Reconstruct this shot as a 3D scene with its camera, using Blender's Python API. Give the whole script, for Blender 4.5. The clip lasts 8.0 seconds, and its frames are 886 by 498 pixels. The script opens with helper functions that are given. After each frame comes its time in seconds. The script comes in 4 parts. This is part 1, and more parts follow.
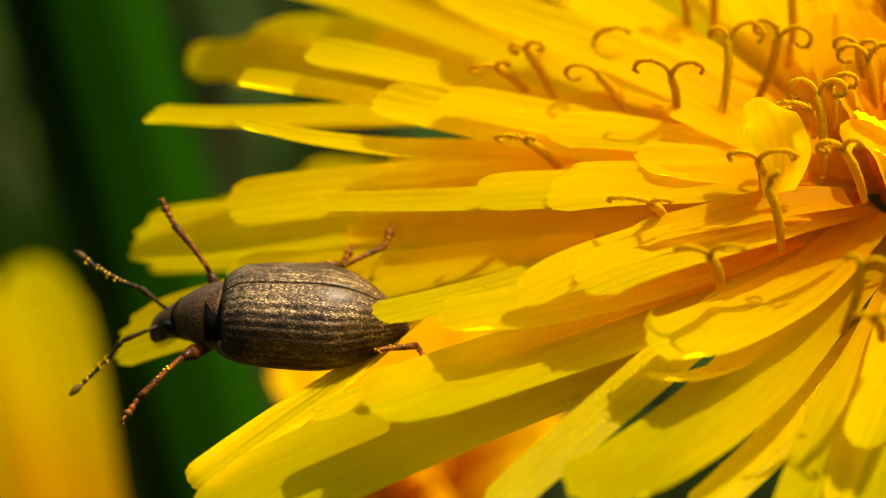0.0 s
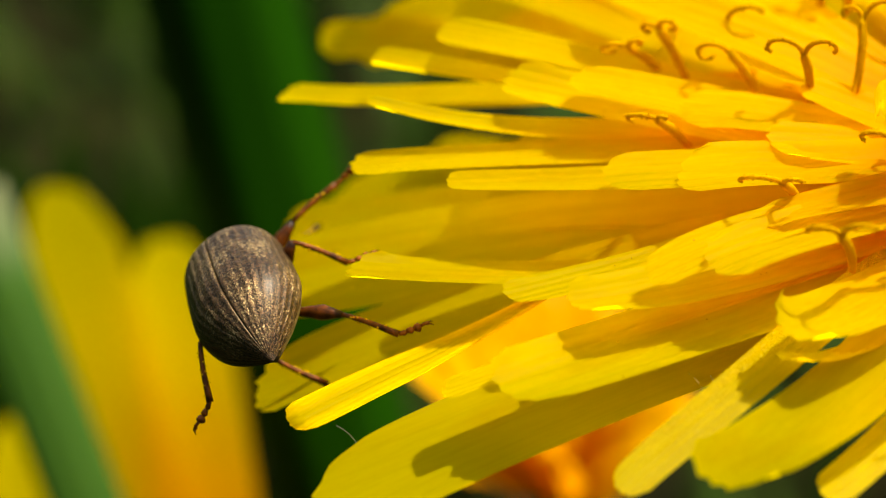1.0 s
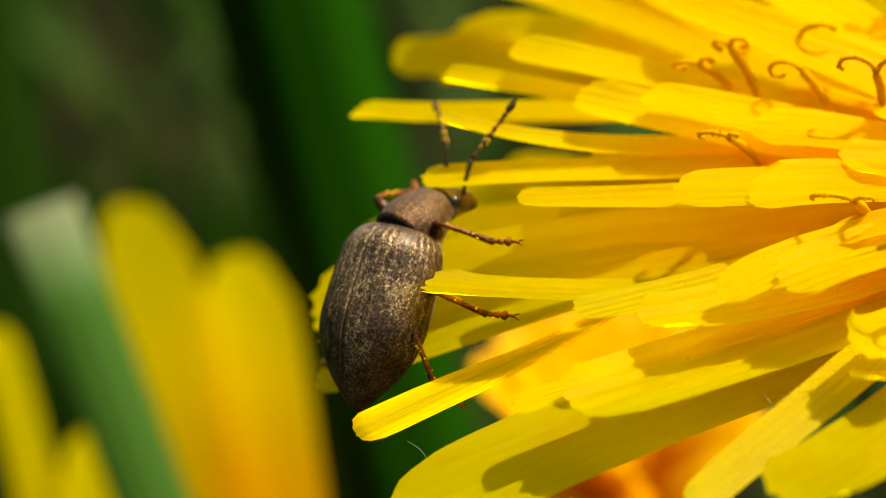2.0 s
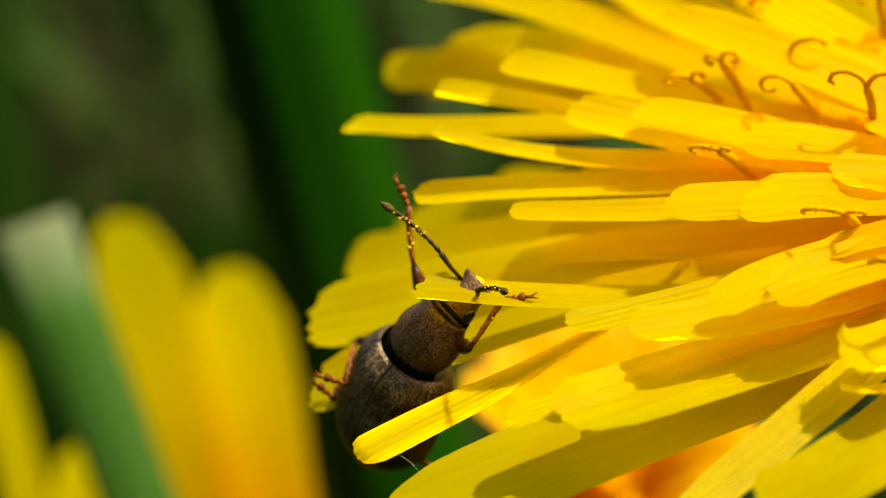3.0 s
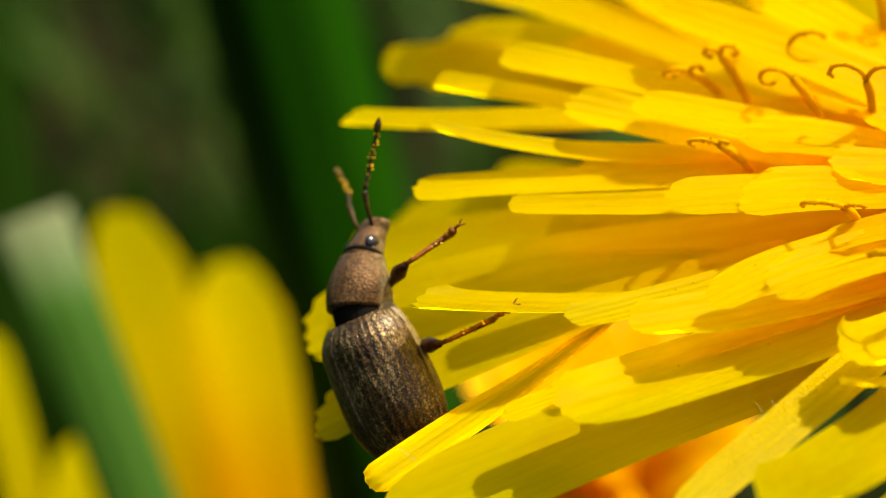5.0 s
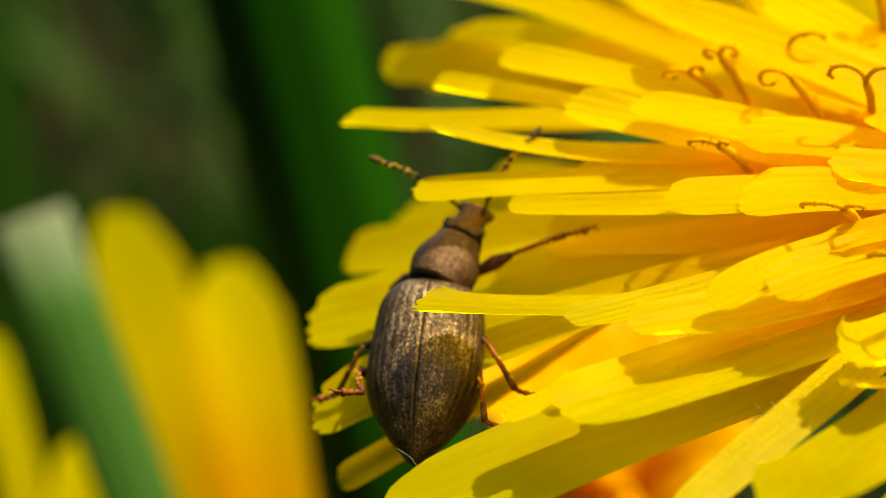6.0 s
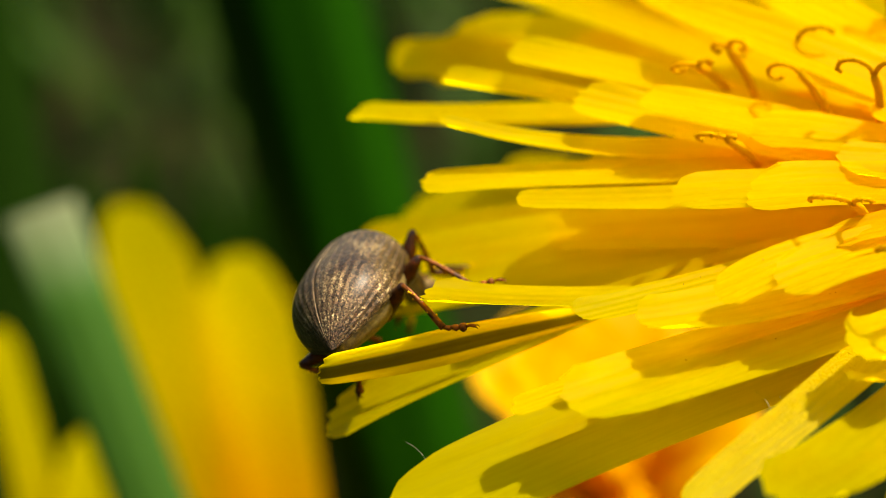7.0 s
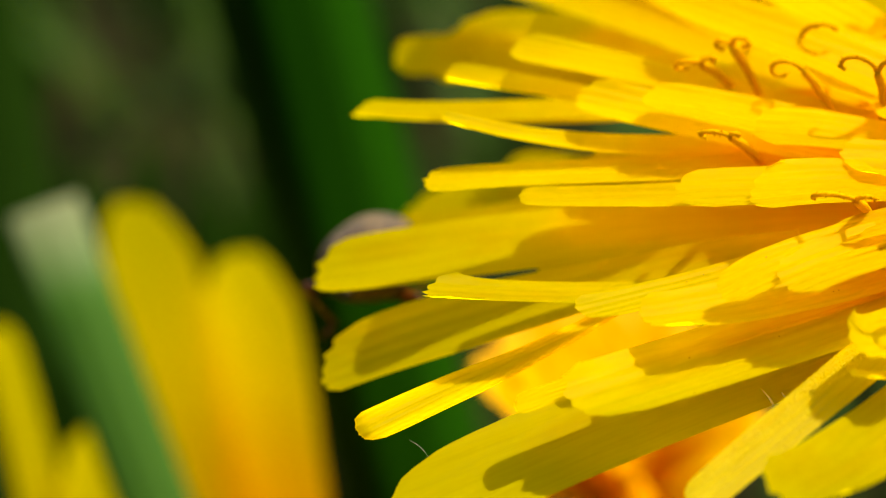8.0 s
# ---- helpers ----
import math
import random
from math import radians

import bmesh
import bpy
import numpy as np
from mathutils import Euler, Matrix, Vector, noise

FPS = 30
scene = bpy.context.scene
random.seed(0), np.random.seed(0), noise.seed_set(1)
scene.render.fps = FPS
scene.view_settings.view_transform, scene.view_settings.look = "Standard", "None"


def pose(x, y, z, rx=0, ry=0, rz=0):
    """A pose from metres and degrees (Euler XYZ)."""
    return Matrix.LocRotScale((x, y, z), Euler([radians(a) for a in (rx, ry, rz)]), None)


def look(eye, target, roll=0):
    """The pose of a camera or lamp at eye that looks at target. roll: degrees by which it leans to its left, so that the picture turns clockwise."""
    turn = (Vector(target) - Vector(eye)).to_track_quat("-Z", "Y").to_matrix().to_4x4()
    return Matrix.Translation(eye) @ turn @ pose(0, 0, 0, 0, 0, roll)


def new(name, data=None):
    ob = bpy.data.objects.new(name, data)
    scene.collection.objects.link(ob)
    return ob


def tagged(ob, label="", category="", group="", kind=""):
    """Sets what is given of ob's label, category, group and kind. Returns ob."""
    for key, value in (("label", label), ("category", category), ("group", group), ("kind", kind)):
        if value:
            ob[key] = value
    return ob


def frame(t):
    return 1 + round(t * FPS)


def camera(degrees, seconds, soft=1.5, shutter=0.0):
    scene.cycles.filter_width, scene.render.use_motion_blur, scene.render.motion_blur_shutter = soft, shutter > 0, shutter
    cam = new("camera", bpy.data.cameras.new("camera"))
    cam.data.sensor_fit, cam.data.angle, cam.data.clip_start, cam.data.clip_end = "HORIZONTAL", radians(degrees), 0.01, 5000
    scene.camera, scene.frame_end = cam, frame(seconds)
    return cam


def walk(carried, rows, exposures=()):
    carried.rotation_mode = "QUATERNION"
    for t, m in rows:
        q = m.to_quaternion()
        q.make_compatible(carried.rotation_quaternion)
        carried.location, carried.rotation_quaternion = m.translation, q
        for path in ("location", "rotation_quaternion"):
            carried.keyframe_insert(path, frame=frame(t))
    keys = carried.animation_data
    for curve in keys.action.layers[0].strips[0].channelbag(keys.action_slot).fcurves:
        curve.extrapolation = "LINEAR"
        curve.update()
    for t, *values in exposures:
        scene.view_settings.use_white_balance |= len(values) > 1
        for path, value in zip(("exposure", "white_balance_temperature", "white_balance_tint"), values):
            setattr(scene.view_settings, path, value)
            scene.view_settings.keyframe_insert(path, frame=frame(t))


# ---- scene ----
# World: metres, z up. The subject is a few millimetres large: MM turns millimetres into metres.
MM = 0.001
# The flower's own frame: x across, y away from the eye, z along its leaning upright.
LEAN = pose(0, 0, 0.11, -20, 0, 0)

cam = camera(22.0, 8.0, soft=0.85)
cam.data.dof.use_dof = True
cam.data.dof.focus_distance = 0.0493
cam.data.dof.aperture_fstop = 60.0
walk(cam, [
    (0.0, pose(0.00000, -0.04697, 0.12710, 69.851, -1.225, -4.749)),
    (0.1, pose(0.00000, -0.04699, 0.12710, 69.828, -1.214, -4.602)),
    (0.2, pose(0.00000, -0.04701, 0.12711, 69.832, -1.136, -4.268)),
    (0.3, pose(0.00000, -0.04703, 0.12712, 69.742, -1.023, -3.842)),
    (0.4, pose(0.00000, -0.04705, 0.12712, 69.460, -0.795, -3.096)),
    (0.5, pose(0.00000, -0.04706, 0.12713, 69.400, -0.716, -2.763)),
    (0.6, pose(0.00000, -0.04708, 0.12714, 69.332, -0.670, -2.588)),
    (0.7, pose(0.00000, -0.04710, 0.12714, 69.290, -0.635, -2.439)),
    (0.8, pose(0.00000, -0.04712, 0.12715, 69.267, -0.584, -2.250)),
    (0.9, pose(0.00000, -0.04714, 0.12716, 69.262, -0.468, -1.880)),
    (1.0, pose(0.00000, -0.04716, 0.12717, 69.270, -0.366, -1.548)),
    (1.1, pose(0.00000, -0.04720, 0.12718, 69.329, -0.294, -1.212)),
    (1.2, pose(0.00000, -0.04723, 0.12719, 69.432, -0.188, -0.782)),
    (1.3, pose(0.00000, -0.04727, 0.12720, 69.484, -0.102, -0.406)),
    (1.4, pose(0.00000, -0.04730, 0.12722, 69.516, -0.054, -0.137)),
    (1.5, pose(0.00000, -0.04733, 0.12723, 69.529, -0.050, 0.013)),
    (1.6, pose(0.00000, -0.04733, 0.12723, 69.563, -0.002, 0.146)),
    (1.7, pose(0.00000, -0.04733, 0.12723, 69.583, 0.037, 0.253)),
    (2.2, pose(0.00000, -0.04736, 0.12724, 69.780, 0.003, 0.159)),
    (2.8, pose(0.00000, -0.04740, 0.12725, 70.045, -0.034, 0.015)),
    (3.0, pose(0.00000, -0.04740, 0.12725, 70.035, -0.034, 0.015)),
    (3.5, pose(0.00000, -0.04736, 0.12724, 70.000, -0.000, 0.000)),
    (4.0, pose(0.00000, -0.04742, 0.12726, 69.932, -0.036, -0.009)),
    (4.5, pose(0.00000, -0.04736, 0.12724, 69.868, 0.018, -0.021)),
    (5.2, pose(0.00000, -0.04736, 0.12724, 69.865, -0.038, -0.018)),
    (6.0, pose(0.00000, -0.04735, 0.12723, 69.882, -0.082, -0.005)),
    (6.5, pose(0.00000, -0.04742, 0.12726, 69.743, -0.088, 0.145)),
    (7.0, pose(0.00000, -0.04745, 0.12727, 69.718, -0.053, 0.212)),
    (7.5, pose(0.00000, -0.04746, 0.12728, 69.715, -0.078, 0.213)),
    (8.0, pose(0.00000, -0.04740, 0.12725, 69.661, -0.014, 0.275)),
], [(0.0, 1.14, 8350, 9), (0.5, 1.15, 8200, 9), (1.5, 1.37, 7700, 8), (8.0, 1.41, 7700, 8)])

# ---- sky, sun ----
SUN_DIR = (LEAN.to_3x3() @ Vector((0.36, -0.28, 0.89))).normalized()
world = bpy.data.worlds.new("sky")
scene.world = world
world.use_nodes = True
sky = world.node_tree.nodes.new("ShaderNodeTexSky")
sky.sky_type = "NISHITA"
sky.sun_disc = False
sky.dust_density = 4.0
sky.sun_elevation = math.asin(SUN_DIR.z)
sky.sun_rotation = math.atan2(SUN_DIR.x, SUN_DIR.y)
world.node_tree.links.new(sky.outputs[0], world.node_tree.nodes["Background"].inputs[0])
world.node_tree.nodes["Background"].inputs[1].default_value = 0.125
sun = new("sun", bpy.data.lights.new("sun", "SUN"))
sun.data.energy, sun.data.angle, sun.data.color = 3.5, radians(0.8), (1.0, 0.95, 0.86)
sun.matrix_basis = look(tuple(SUN_DIR * 2), (0, 0, 0))


# ---- materials ----
def material(name):
    m = bpy.data.materials.new(name)
    m.use_nodes = True
    return m, m.node_tree, m.node_tree.nodes, m.node_tree.nodes["Principled BSDF"]


def ramp(nt, source, stops):
    r = nt.nodes.new("ShaderNodeValToRGB")
    while len(r.color_ramp.elements) < len(stops):
        r.color_ramp.elements.new(0.5)
    for e, (p, c) in zip(r.color_ramp.elements, stops):
        e.position, e.color = p, (*c, 1)
    nt.links.new(source, r.inputs[0])
    return r.outputs[0]


def grain(nt, scale, stretch=(1, 1, 1), detail=4.0, rough=0.6, shift=0.0):
    """Noise in the object's own space, cells a thousandth of a metre over scale wide."""
    tc = nt.nodes.new("ShaderNodeTexCoord")
    mp = nt.nodes.new("ShaderNodeMapping")
    mp.inputs["Scale"].default_value = tuple(s * 1000 for s in stretch)
    mp.inputs["Location"].default_value = (shift, shift, shift)
    nt.links.new(tc.outputs["Object"], mp.inputs[0])
    n = nt.nodes.new("ShaderNodeTexNoise")
    n.inputs["Scale"].default_value = scale
    n.inputs["Detail"].default_value = detail
    n.inputs["Roughness"].default_value = rough
    nt.links.new(mp.outputs[0], n.inputs["Vector"])
    return n.outputs["Fac"]


def bump(nt, height, strength, distance, bsdf_list):
    b = nt.nodes.new("ShaderNodeBump")
    b.inputs["Strength"].default_value = strength
    b.inputs["Distance"].default_value = distance
    nt.links.new(height, b.inputs["Height"])
    for s in bsdf_list:
        nt.links.new(b.outputs[0], s.inputs["Normal"])
    return b


def mixed(nt, a, b, fac, blend="MIX"):
    m = nt.nodes.new("ShaderNodeMix")
    m.data_type, m.blend_type = "RGBA", blend
    for sock, v in ((m.inputs[6], a), (m.inputs[7], b), (m.inputs[0], fac)):
        if hasattr(v, "is_output"):
            nt.links.new(v, sock)
        elif isinstance(v, tuple):
            sock.default_value = (*v, 1)
        else:
            sock.default_value = v
    return m.outputs[2]


def leafy(name, tip, base, deep, through_share, rough, line=8.0, relief=0.12, grainy=0.0, stripe=False, knots=(0.0, 0.35, 0.85), shine=0.12):
    """Petal or blade tissue: colour runs from base to tip, fine lengthwise veins, light passes through."""
    m, nt, nodes, p = material(name)
    at = nodes.new("ShaderNodeAttribute")
    at.attribute_name = "along"
    col = ramp(nt, at.outputs["Fac"], [(knots[0], deep), (knots[1], base), (knots[2], tip)])
    veins = grain(nt, line, (0.06, 1, 1), 3.0)
    blot = grain(nt, 0.7, (0.35, 1, 1), 3.0, 0.5, 4.0)
    info = nodes.new("ShaderNodeObjectInfo")
    col = mixed(nt, col, tuple(c * 0.72 for c in base), ramp(nt, veins, [(0.32, (0.22,) * 3), (0.60, (0, 0, 0))]))
    col = mixed(nt, col, tuple(c * 0.78 for c in deep), ramp(nt, blot, [(0.55, (0, 0, 0)), (0.85, (0.4,) * 3)]))
    if stripe:
        ac = nodes.new("ShaderNodeAttribute")
        ac.attribute_name = "across"
        col = mixed(nt, col, (0.17, 0.14, 0.012), ramp(nt, ac.outputs["Fac"], [(0.30, (1, 1, 1)), (0.44, (0, 0, 0))]))
    hue = nodes.new("ShaderNodeHueSaturation")
    vary = nodes.new("ShaderNodeMapRange")
    vary.inputs["To Min"].default_value, vary.inputs["To Max"].default_value = 0.9, 1.06
    nt.links.new(info.outputs["Random"], vary.inputs["Value"])
    nt.links.new(vary.outputs[0], hue.inputs["Value"])
    nt.links.new(col, hue.inputs["Color"])
    nt.links.new(hue.outputs[0], p.inputs["Base Color"])
    p.inputs["Roughness"].default_value = rough
    p.inputs["Specular IOR Level"].default_value = shine
    t = nodes.new("ShaderNodeBsdfTranslucent")
    warm = nodes.new("ShaderNodeMix")
    warm.data_type, warm.blend_type = "RGBA", "MULTIPLY"
    warm.inputs[0].default_value = 1.0
    warm.inputs[7].default_value = (1.0, 0.95, 0.95, 1)
    nt.links.new(hue.outputs[0], warm.inputs[6])
    nt.links.new(warm.outputs[2], t.inputs["Color"])
    height = veins
    if grainy:
        cell = nodes.new("ShaderNodeTexVoronoi")
        cell.inputs["Scale"].default_value = grainy * 1000
        tc = nodes.new("ShaderNodeTexCoord")
        nt.links.new(tc.outputs["Object"], cell.inputs["Vector"])
        height = cell.outputs["Distance"]
    bump(nt, height, relief, 0.00006, [p, t])
    mix = nodes.new("ShaderNodeMixShader")
    mix.inputs[0].default_value = through_share
    nt.links.new(p.outputs[0], mix.inputs[1])
    nt.links.new(t.outputs[0], mix.inputs[2])
    nt.links.new(mix.outputs[0], nodes["Material Output"].inputs[0])
    return m


def plain(name, light, dark, scale, rough, relief=0.3, metal=0.0, stretch=(1, 1, 1), coat=0.0, shine=0.5, flank=None):
    """Two tones mixed by grain at two sizes, with relief; flank: the colour of scales low on the sides."""
    m, nt, nodes, p = material(name)
    a, b = grain(nt, scale, stretch), grain(nt, scale * 0.22, stretch, 2.0, 0.5, 7.0)
    col = mixed(nt, dark, light, ramp(nt, a, [(0.35, (0, 0, 0)), (0.65, (1, 1, 1))]))
    col = mixed(nt, col, tuple(c * 0.6 for c in dark), ramp(nt, b, [(0.5, (0, 0, 0)), (0.8, (0.6,) * 3)]))
    if flank:
        tc, sep = nodes.new("ShaderNodeTexCoord"), nodes.new("ShaderNodeSeparateXYZ")
        nt.links.new(tc.outputs["Object"], sep.inputs[0])
        span = nodes.new("ShaderNodeMapRange")
        span.inputs["From Min"].default_value, span.inputs["From Max"].default_value = 0.00010, -0.00040
        nt.links.new(sep.outputs["Z"], span.inputs["Value"])
        spots = nodes.new("ShaderNodeMath")
        spots.operation = "MULTIPLY"
        nt.links.new(span.outputs[0], spots.inputs[0])
        nt.links.new(ramp(nt, grain(nt, 7.0, shift=19.0), [(0.38, (0.1,) * 3), (0.55, (0.9,) * 3)]), spots.inputs[1])
        col = mixed(nt, col, flank, spots.outputs[0])
    nt.links.new(col, p.inputs["Base Color"])
    p.inputs["Roughness"].default_value = rough
    p.inputs["Metallic"].default_value = metal
    p.inputs["Coat Weight"].default_value = coat
    p.inputs["Specular IOR Level"].default_value = shine
    bump(nt, a, relief, 0.00003, [p])
    return m


PETAL = leafy("petal_yellow", (0.97, 0.80, 0.002), (0.97, 0.71, 0.002), (0.96, 0.46, 0.001), 0.84, 0.55, knots=(0.0, 0.36, 0.8))
PETAL_BACK = leafy("petal_underside", (0.92, 0.74, 0.02), (0.90, 0.66, 0.012), (0.88, 0.54, 0.006), 0.72, 0.32, relief=0.8, grainy=24.0, shine=0.4)
STRIPED = leafy("petal_striped_underside", (0.88, 0.76, 0.01), (0.86, 0.67, 0.01), (0.8, 0.55, 0.01), 0.75, 0.5, stripe=True)
STIGMA = leafy("stigma_ochre", (0.72, 0.43, 0.004), (0.66, 0.37, 0.004), (0.88, 0.52, 0.002), 0.5, 0.8, line=9.0, relief=0.45, grainy=16.0, shine=0.05)
POLLEN = plain("pollen_yellow", (0.75, 0.46, 0.015), (0.55, 0.28, 0.01), 20.0, 0.9, shine=0.1)
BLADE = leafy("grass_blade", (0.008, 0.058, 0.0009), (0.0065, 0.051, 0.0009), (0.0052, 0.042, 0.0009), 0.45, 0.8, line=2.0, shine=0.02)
# the blade green again, with shade put into the colour
BLADE_SHADED = leafy("grass_blade_shaded", (0.007, 0.024, 0.001), (0.005, 0.018, 0.001), (0.004, 0.013, 0.001), 0.3, 0.8, line=2.0, shine=0.02)
BLADE_DRY = leafy("grass_blade_pale", (0.17, 0.19, 0.10), (0.045, 0.135, 0.014), (0.036, 0.105, 0.009), 0.4, 0.6, line=2.0, knots=(0.0, 0.965, 1.0))
STALK = plain("stalk_green", (0.05, 0.10, 0.015), (0.03, 0.06, 0.008), 1.5, 0.8, shine=0.08)
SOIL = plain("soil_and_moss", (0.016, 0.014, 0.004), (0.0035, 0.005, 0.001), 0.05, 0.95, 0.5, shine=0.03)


def wing_case():
    """Scaly wing case: rows of dark punctures in the furrows, pale and coppery scales between, a few bare black spots."""
    m, nt, nodes, p = material("wing_case_scales")
    at = nodes.new("ShaderNodeAttribute")
    at.attribute_name = "across"
    wave = nodes.new("ShaderNodeMath")
    wave.operation = "MULTIPLY"
    wave.inputs[1].default_value = 20 * math.pi
    wander = nodes.new("ShaderNodeMath")
    wander.operation = "MULTIPLY_ADD"
    nt.links.new(grain(nt, 3.0, (1, 1, 1), 3.0, 0.6, 51.0), wander.inputs[0])
    wander.inputs[1].default_value = 0.05
    nt.links.new(at.outputs["Fac"], wander.inputs[2])
    nt.links.new(wander.outputs[0], wave.inputs[0])
    cosine = nodes.new("ShaderNodeMath")
    cosine.operation = "COSINE"
    nt.links.new(wave.outputs[0], cosine.inputs[0])
    dots = grain(nt, 9.0, (0.9, 1, 1), 2.0, 0.5)
    cell = nodes.new("ShaderNodeMath")
    cell.operation = "MULTIPLY_ADD"
    nt.links.new(dots, cell.inputs[0])
    cell.inputs[1].default_value = 3.4
    cell.inputs[2].default_value = -1.95
    length = nodes.new("ShaderNodeAttribute")
    length.attribute_name = "along"
    worn = nodes.new("ShaderNodeMath")
    worn.operation = "MULTIPLY"
    nt.links.new(cosine.outputs[0], worn.inputs[0])
    nt.links.new(ramp(nt, length.outputs["Fac"], [(0.0, (0.25,) * 3), (0.35, (1, 1, 1))]), worn.inputs[1])
    add = nodes.new("ShaderNodeMath")
    nt.links.new(worn.outputs[0], add.inputs[0])
    nt.links.new(cell.outputs[0], add.inputs[1])
    furrow = ramp(nt, add.outputs[0], [(0.62, (0, 0, 0)), (0.98, (0.85,) * 3)])
    scale = nodes.new("ShaderNodeTexVoronoi")
    scale.inputs["Scale"].default_value = 1.0
    tc, mp = nodes.new("ShaderNodeTexCoord"), nodes.new("ShaderNodeMapping")
    mp.inputs["Scale"].default_value = (24000, 34000, 34000)
    nt.links.new(tc.outputs["Object"], mp.inputs[0])
    nt.links.new(mp.outputs[0], scale.inputs["Vector"])
    pick = nodes.new("ShaderNodeSeparateColor")
    nt.links.new(scale.outputs["Color"], pick.inputs[0])
    dense = nodes.new("ShaderNodeMath")
    dense.operation = "MULTIPLY_ADD"
    nt.links.new(grain(nt, 1.3, (0.7, 1, 1), 4.0, 0.65, 3.0), dense.inputs[0])
    dense.inputs[1].default_value = 2.8
    dense.inputs[2].default_value = -1.42
    shade = nodes.new("ShaderNodeMath")
    nt.links.new(pick.outputs[0], shade.inputs[0])
    nt.links.new(dense.outputs[0], shade.inputs[1])
    col = ramp(nt, shade.outputs[0], [(0.05, (0.007, 0.004, 0.0015)), (0.38, (0.024, 0.014, 0.004)), (0.64, (0.053, 0.031, 0.010)), (0.88, (0.108, 0.068, 0.026)), (1.0, (0.22, 0.160, 0.074))])
    col = mixed(nt, col, (0.10, 0.048, 0.022), ramp(nt, pick.outputs[1], [(0.66, (0, 0, 0)), (0.80, (0.6,) * 3)]))
    col = mixed(nt, col, (0.012, 0.008, 0.004), furrow)
    col = mixed(nt, col, (0.006, 0.005, 0.004), ramp(nt, grain(nt, 1.7, (1, 1, 1), 1.0, 0.4, 23.0), [(0.76, (0, 0, 0)), (0.79, (1, 1, 1))]))
    nt.links.new(col, p.inputs["Base Color"])
    p.inputs["Roughness"].default_value = 0.42
    p.inputs["Metallic"].default_value = 0.40
    p.inputs["Coat Weight"].default_value = 0.18
    p.inputs["Coat Roughness"].default_value = 0.36
    p.inputs["Specular IOR Level"].default_value = 0.30
    p.inputs["Specular Tint"].default_value = (0.95, 0.80, 0.6, 1)
    rough = nodes.new("ShaderNodeMath")
    rough.operation = "MULTIPLY_ADD"
    nt.links.new(grain(nt, 13.0, (0.6, 1, 1), 4.0, 0.7, 31.0), rough.inputs[0])
    rough.inputs[1].default_value = -2.5
    nt.links.new(add.outputs[0], rough.inputs[2])
    low = nodes.new("ShaderNodeMath")
    low.operation = "MULTIPLY"
    low.inputs[1].default_value = -1.0
    nt.links.new(rough.outputs[0], low.inputs[0])
    bump(nt, low.outputs[0], 0.5, 0.00002, [p])
    return m


ELYTRA = wing_case()
THORAX = plain("thorax_scales", (0.135, 0.070, 0.024), (0.014, 0.007, 0.003), 18.0, 0.40, 1.0, metal=0.4, shine=0.15, flank=(0.30, 0.25, 0.13))
BELLY = plain("belly_scales", (0.17, 0.12, 0.03), (0.05, 0.034, 0.010), 8.0, 0.55, 0.6)
# near-black that paints the shade inside the body's gaps
GAP_SHADE = plain("gap_shade_black", (0.006, 0.005, 0.004), (0.003, 0.0025, 0.002), 8.0, 0.75, shine=0.03)
EYE = plain("eye_black", (0.006, 0.006, 0.007), (0.003, 0.003, 0.004), 14.0, 0.22, 0.1, shine=0.4)
FEELER = plain("feeler_dark_brown", (0.055, 0.030, 0.008), (0.010, 0.007, 0.003), 6.0, 0.45, 0.6, shine=0.1)
LEG = plain("leg_rust", (0.19, 0.054, 0.005), (0.026, 0.009, 0.002), 5.0, 0.4, 0.6, shine=0.1)
THIGH = plain("thigh_dark_rust", (0.10, 0.027, 0.003), (0.012, 0.005, 0.002), 4.0, 0.35, 0.5, shine=0.12)
CLUB = plain("feeler_tip_dark", (0.13, 0.08, 0.02), (0.03, 0.018, 0.006), 8.0, 0.75, shine=0.06)
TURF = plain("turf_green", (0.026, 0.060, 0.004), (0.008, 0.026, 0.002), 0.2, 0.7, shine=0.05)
FAR_PETAL = leafy("petal_yellow", (0.97, 0.80, 0.002), (0.97, 0.71, 0.002), (0.96, 0.46, 0.001), 0.84, 0.55, knots=(0.12, 0.6, 0.95))
LOW_PETAL = leafy("petal_orange", (0.80, 0.48, 0.002), (0.78, 0.41, 0.002), (0.76, 0.30, 0.001), 0.5, 0.6)
FIBRE = plain("fibre_white", (0.55, 0.55, 0.40), (0.4, 0.4, 0.28), 8.0, 0.6)


# ---- helpers for building ----
def part(name, bm, mat, parent=None, label="", smooth=True):
    me = bpy.data.meshes.new(name)
    bm.to_mesh(me)
    bm.free()
    if smooth:
        me.polygons.foreach_set("use_smooth", [True] * len(me.polygons))
    me.materials.append(mat)
    ob = new(name, me)
    ob.parent = parent
    if label:
        ob["label"] = label
    return ob


def thing(name, m, label, category, group="", kind=""):
    ob = new(name)
    ob.empty_display_size = 0.001
    ob.matrix_basis = m
    return tagged(ob, label, category, group, kind)


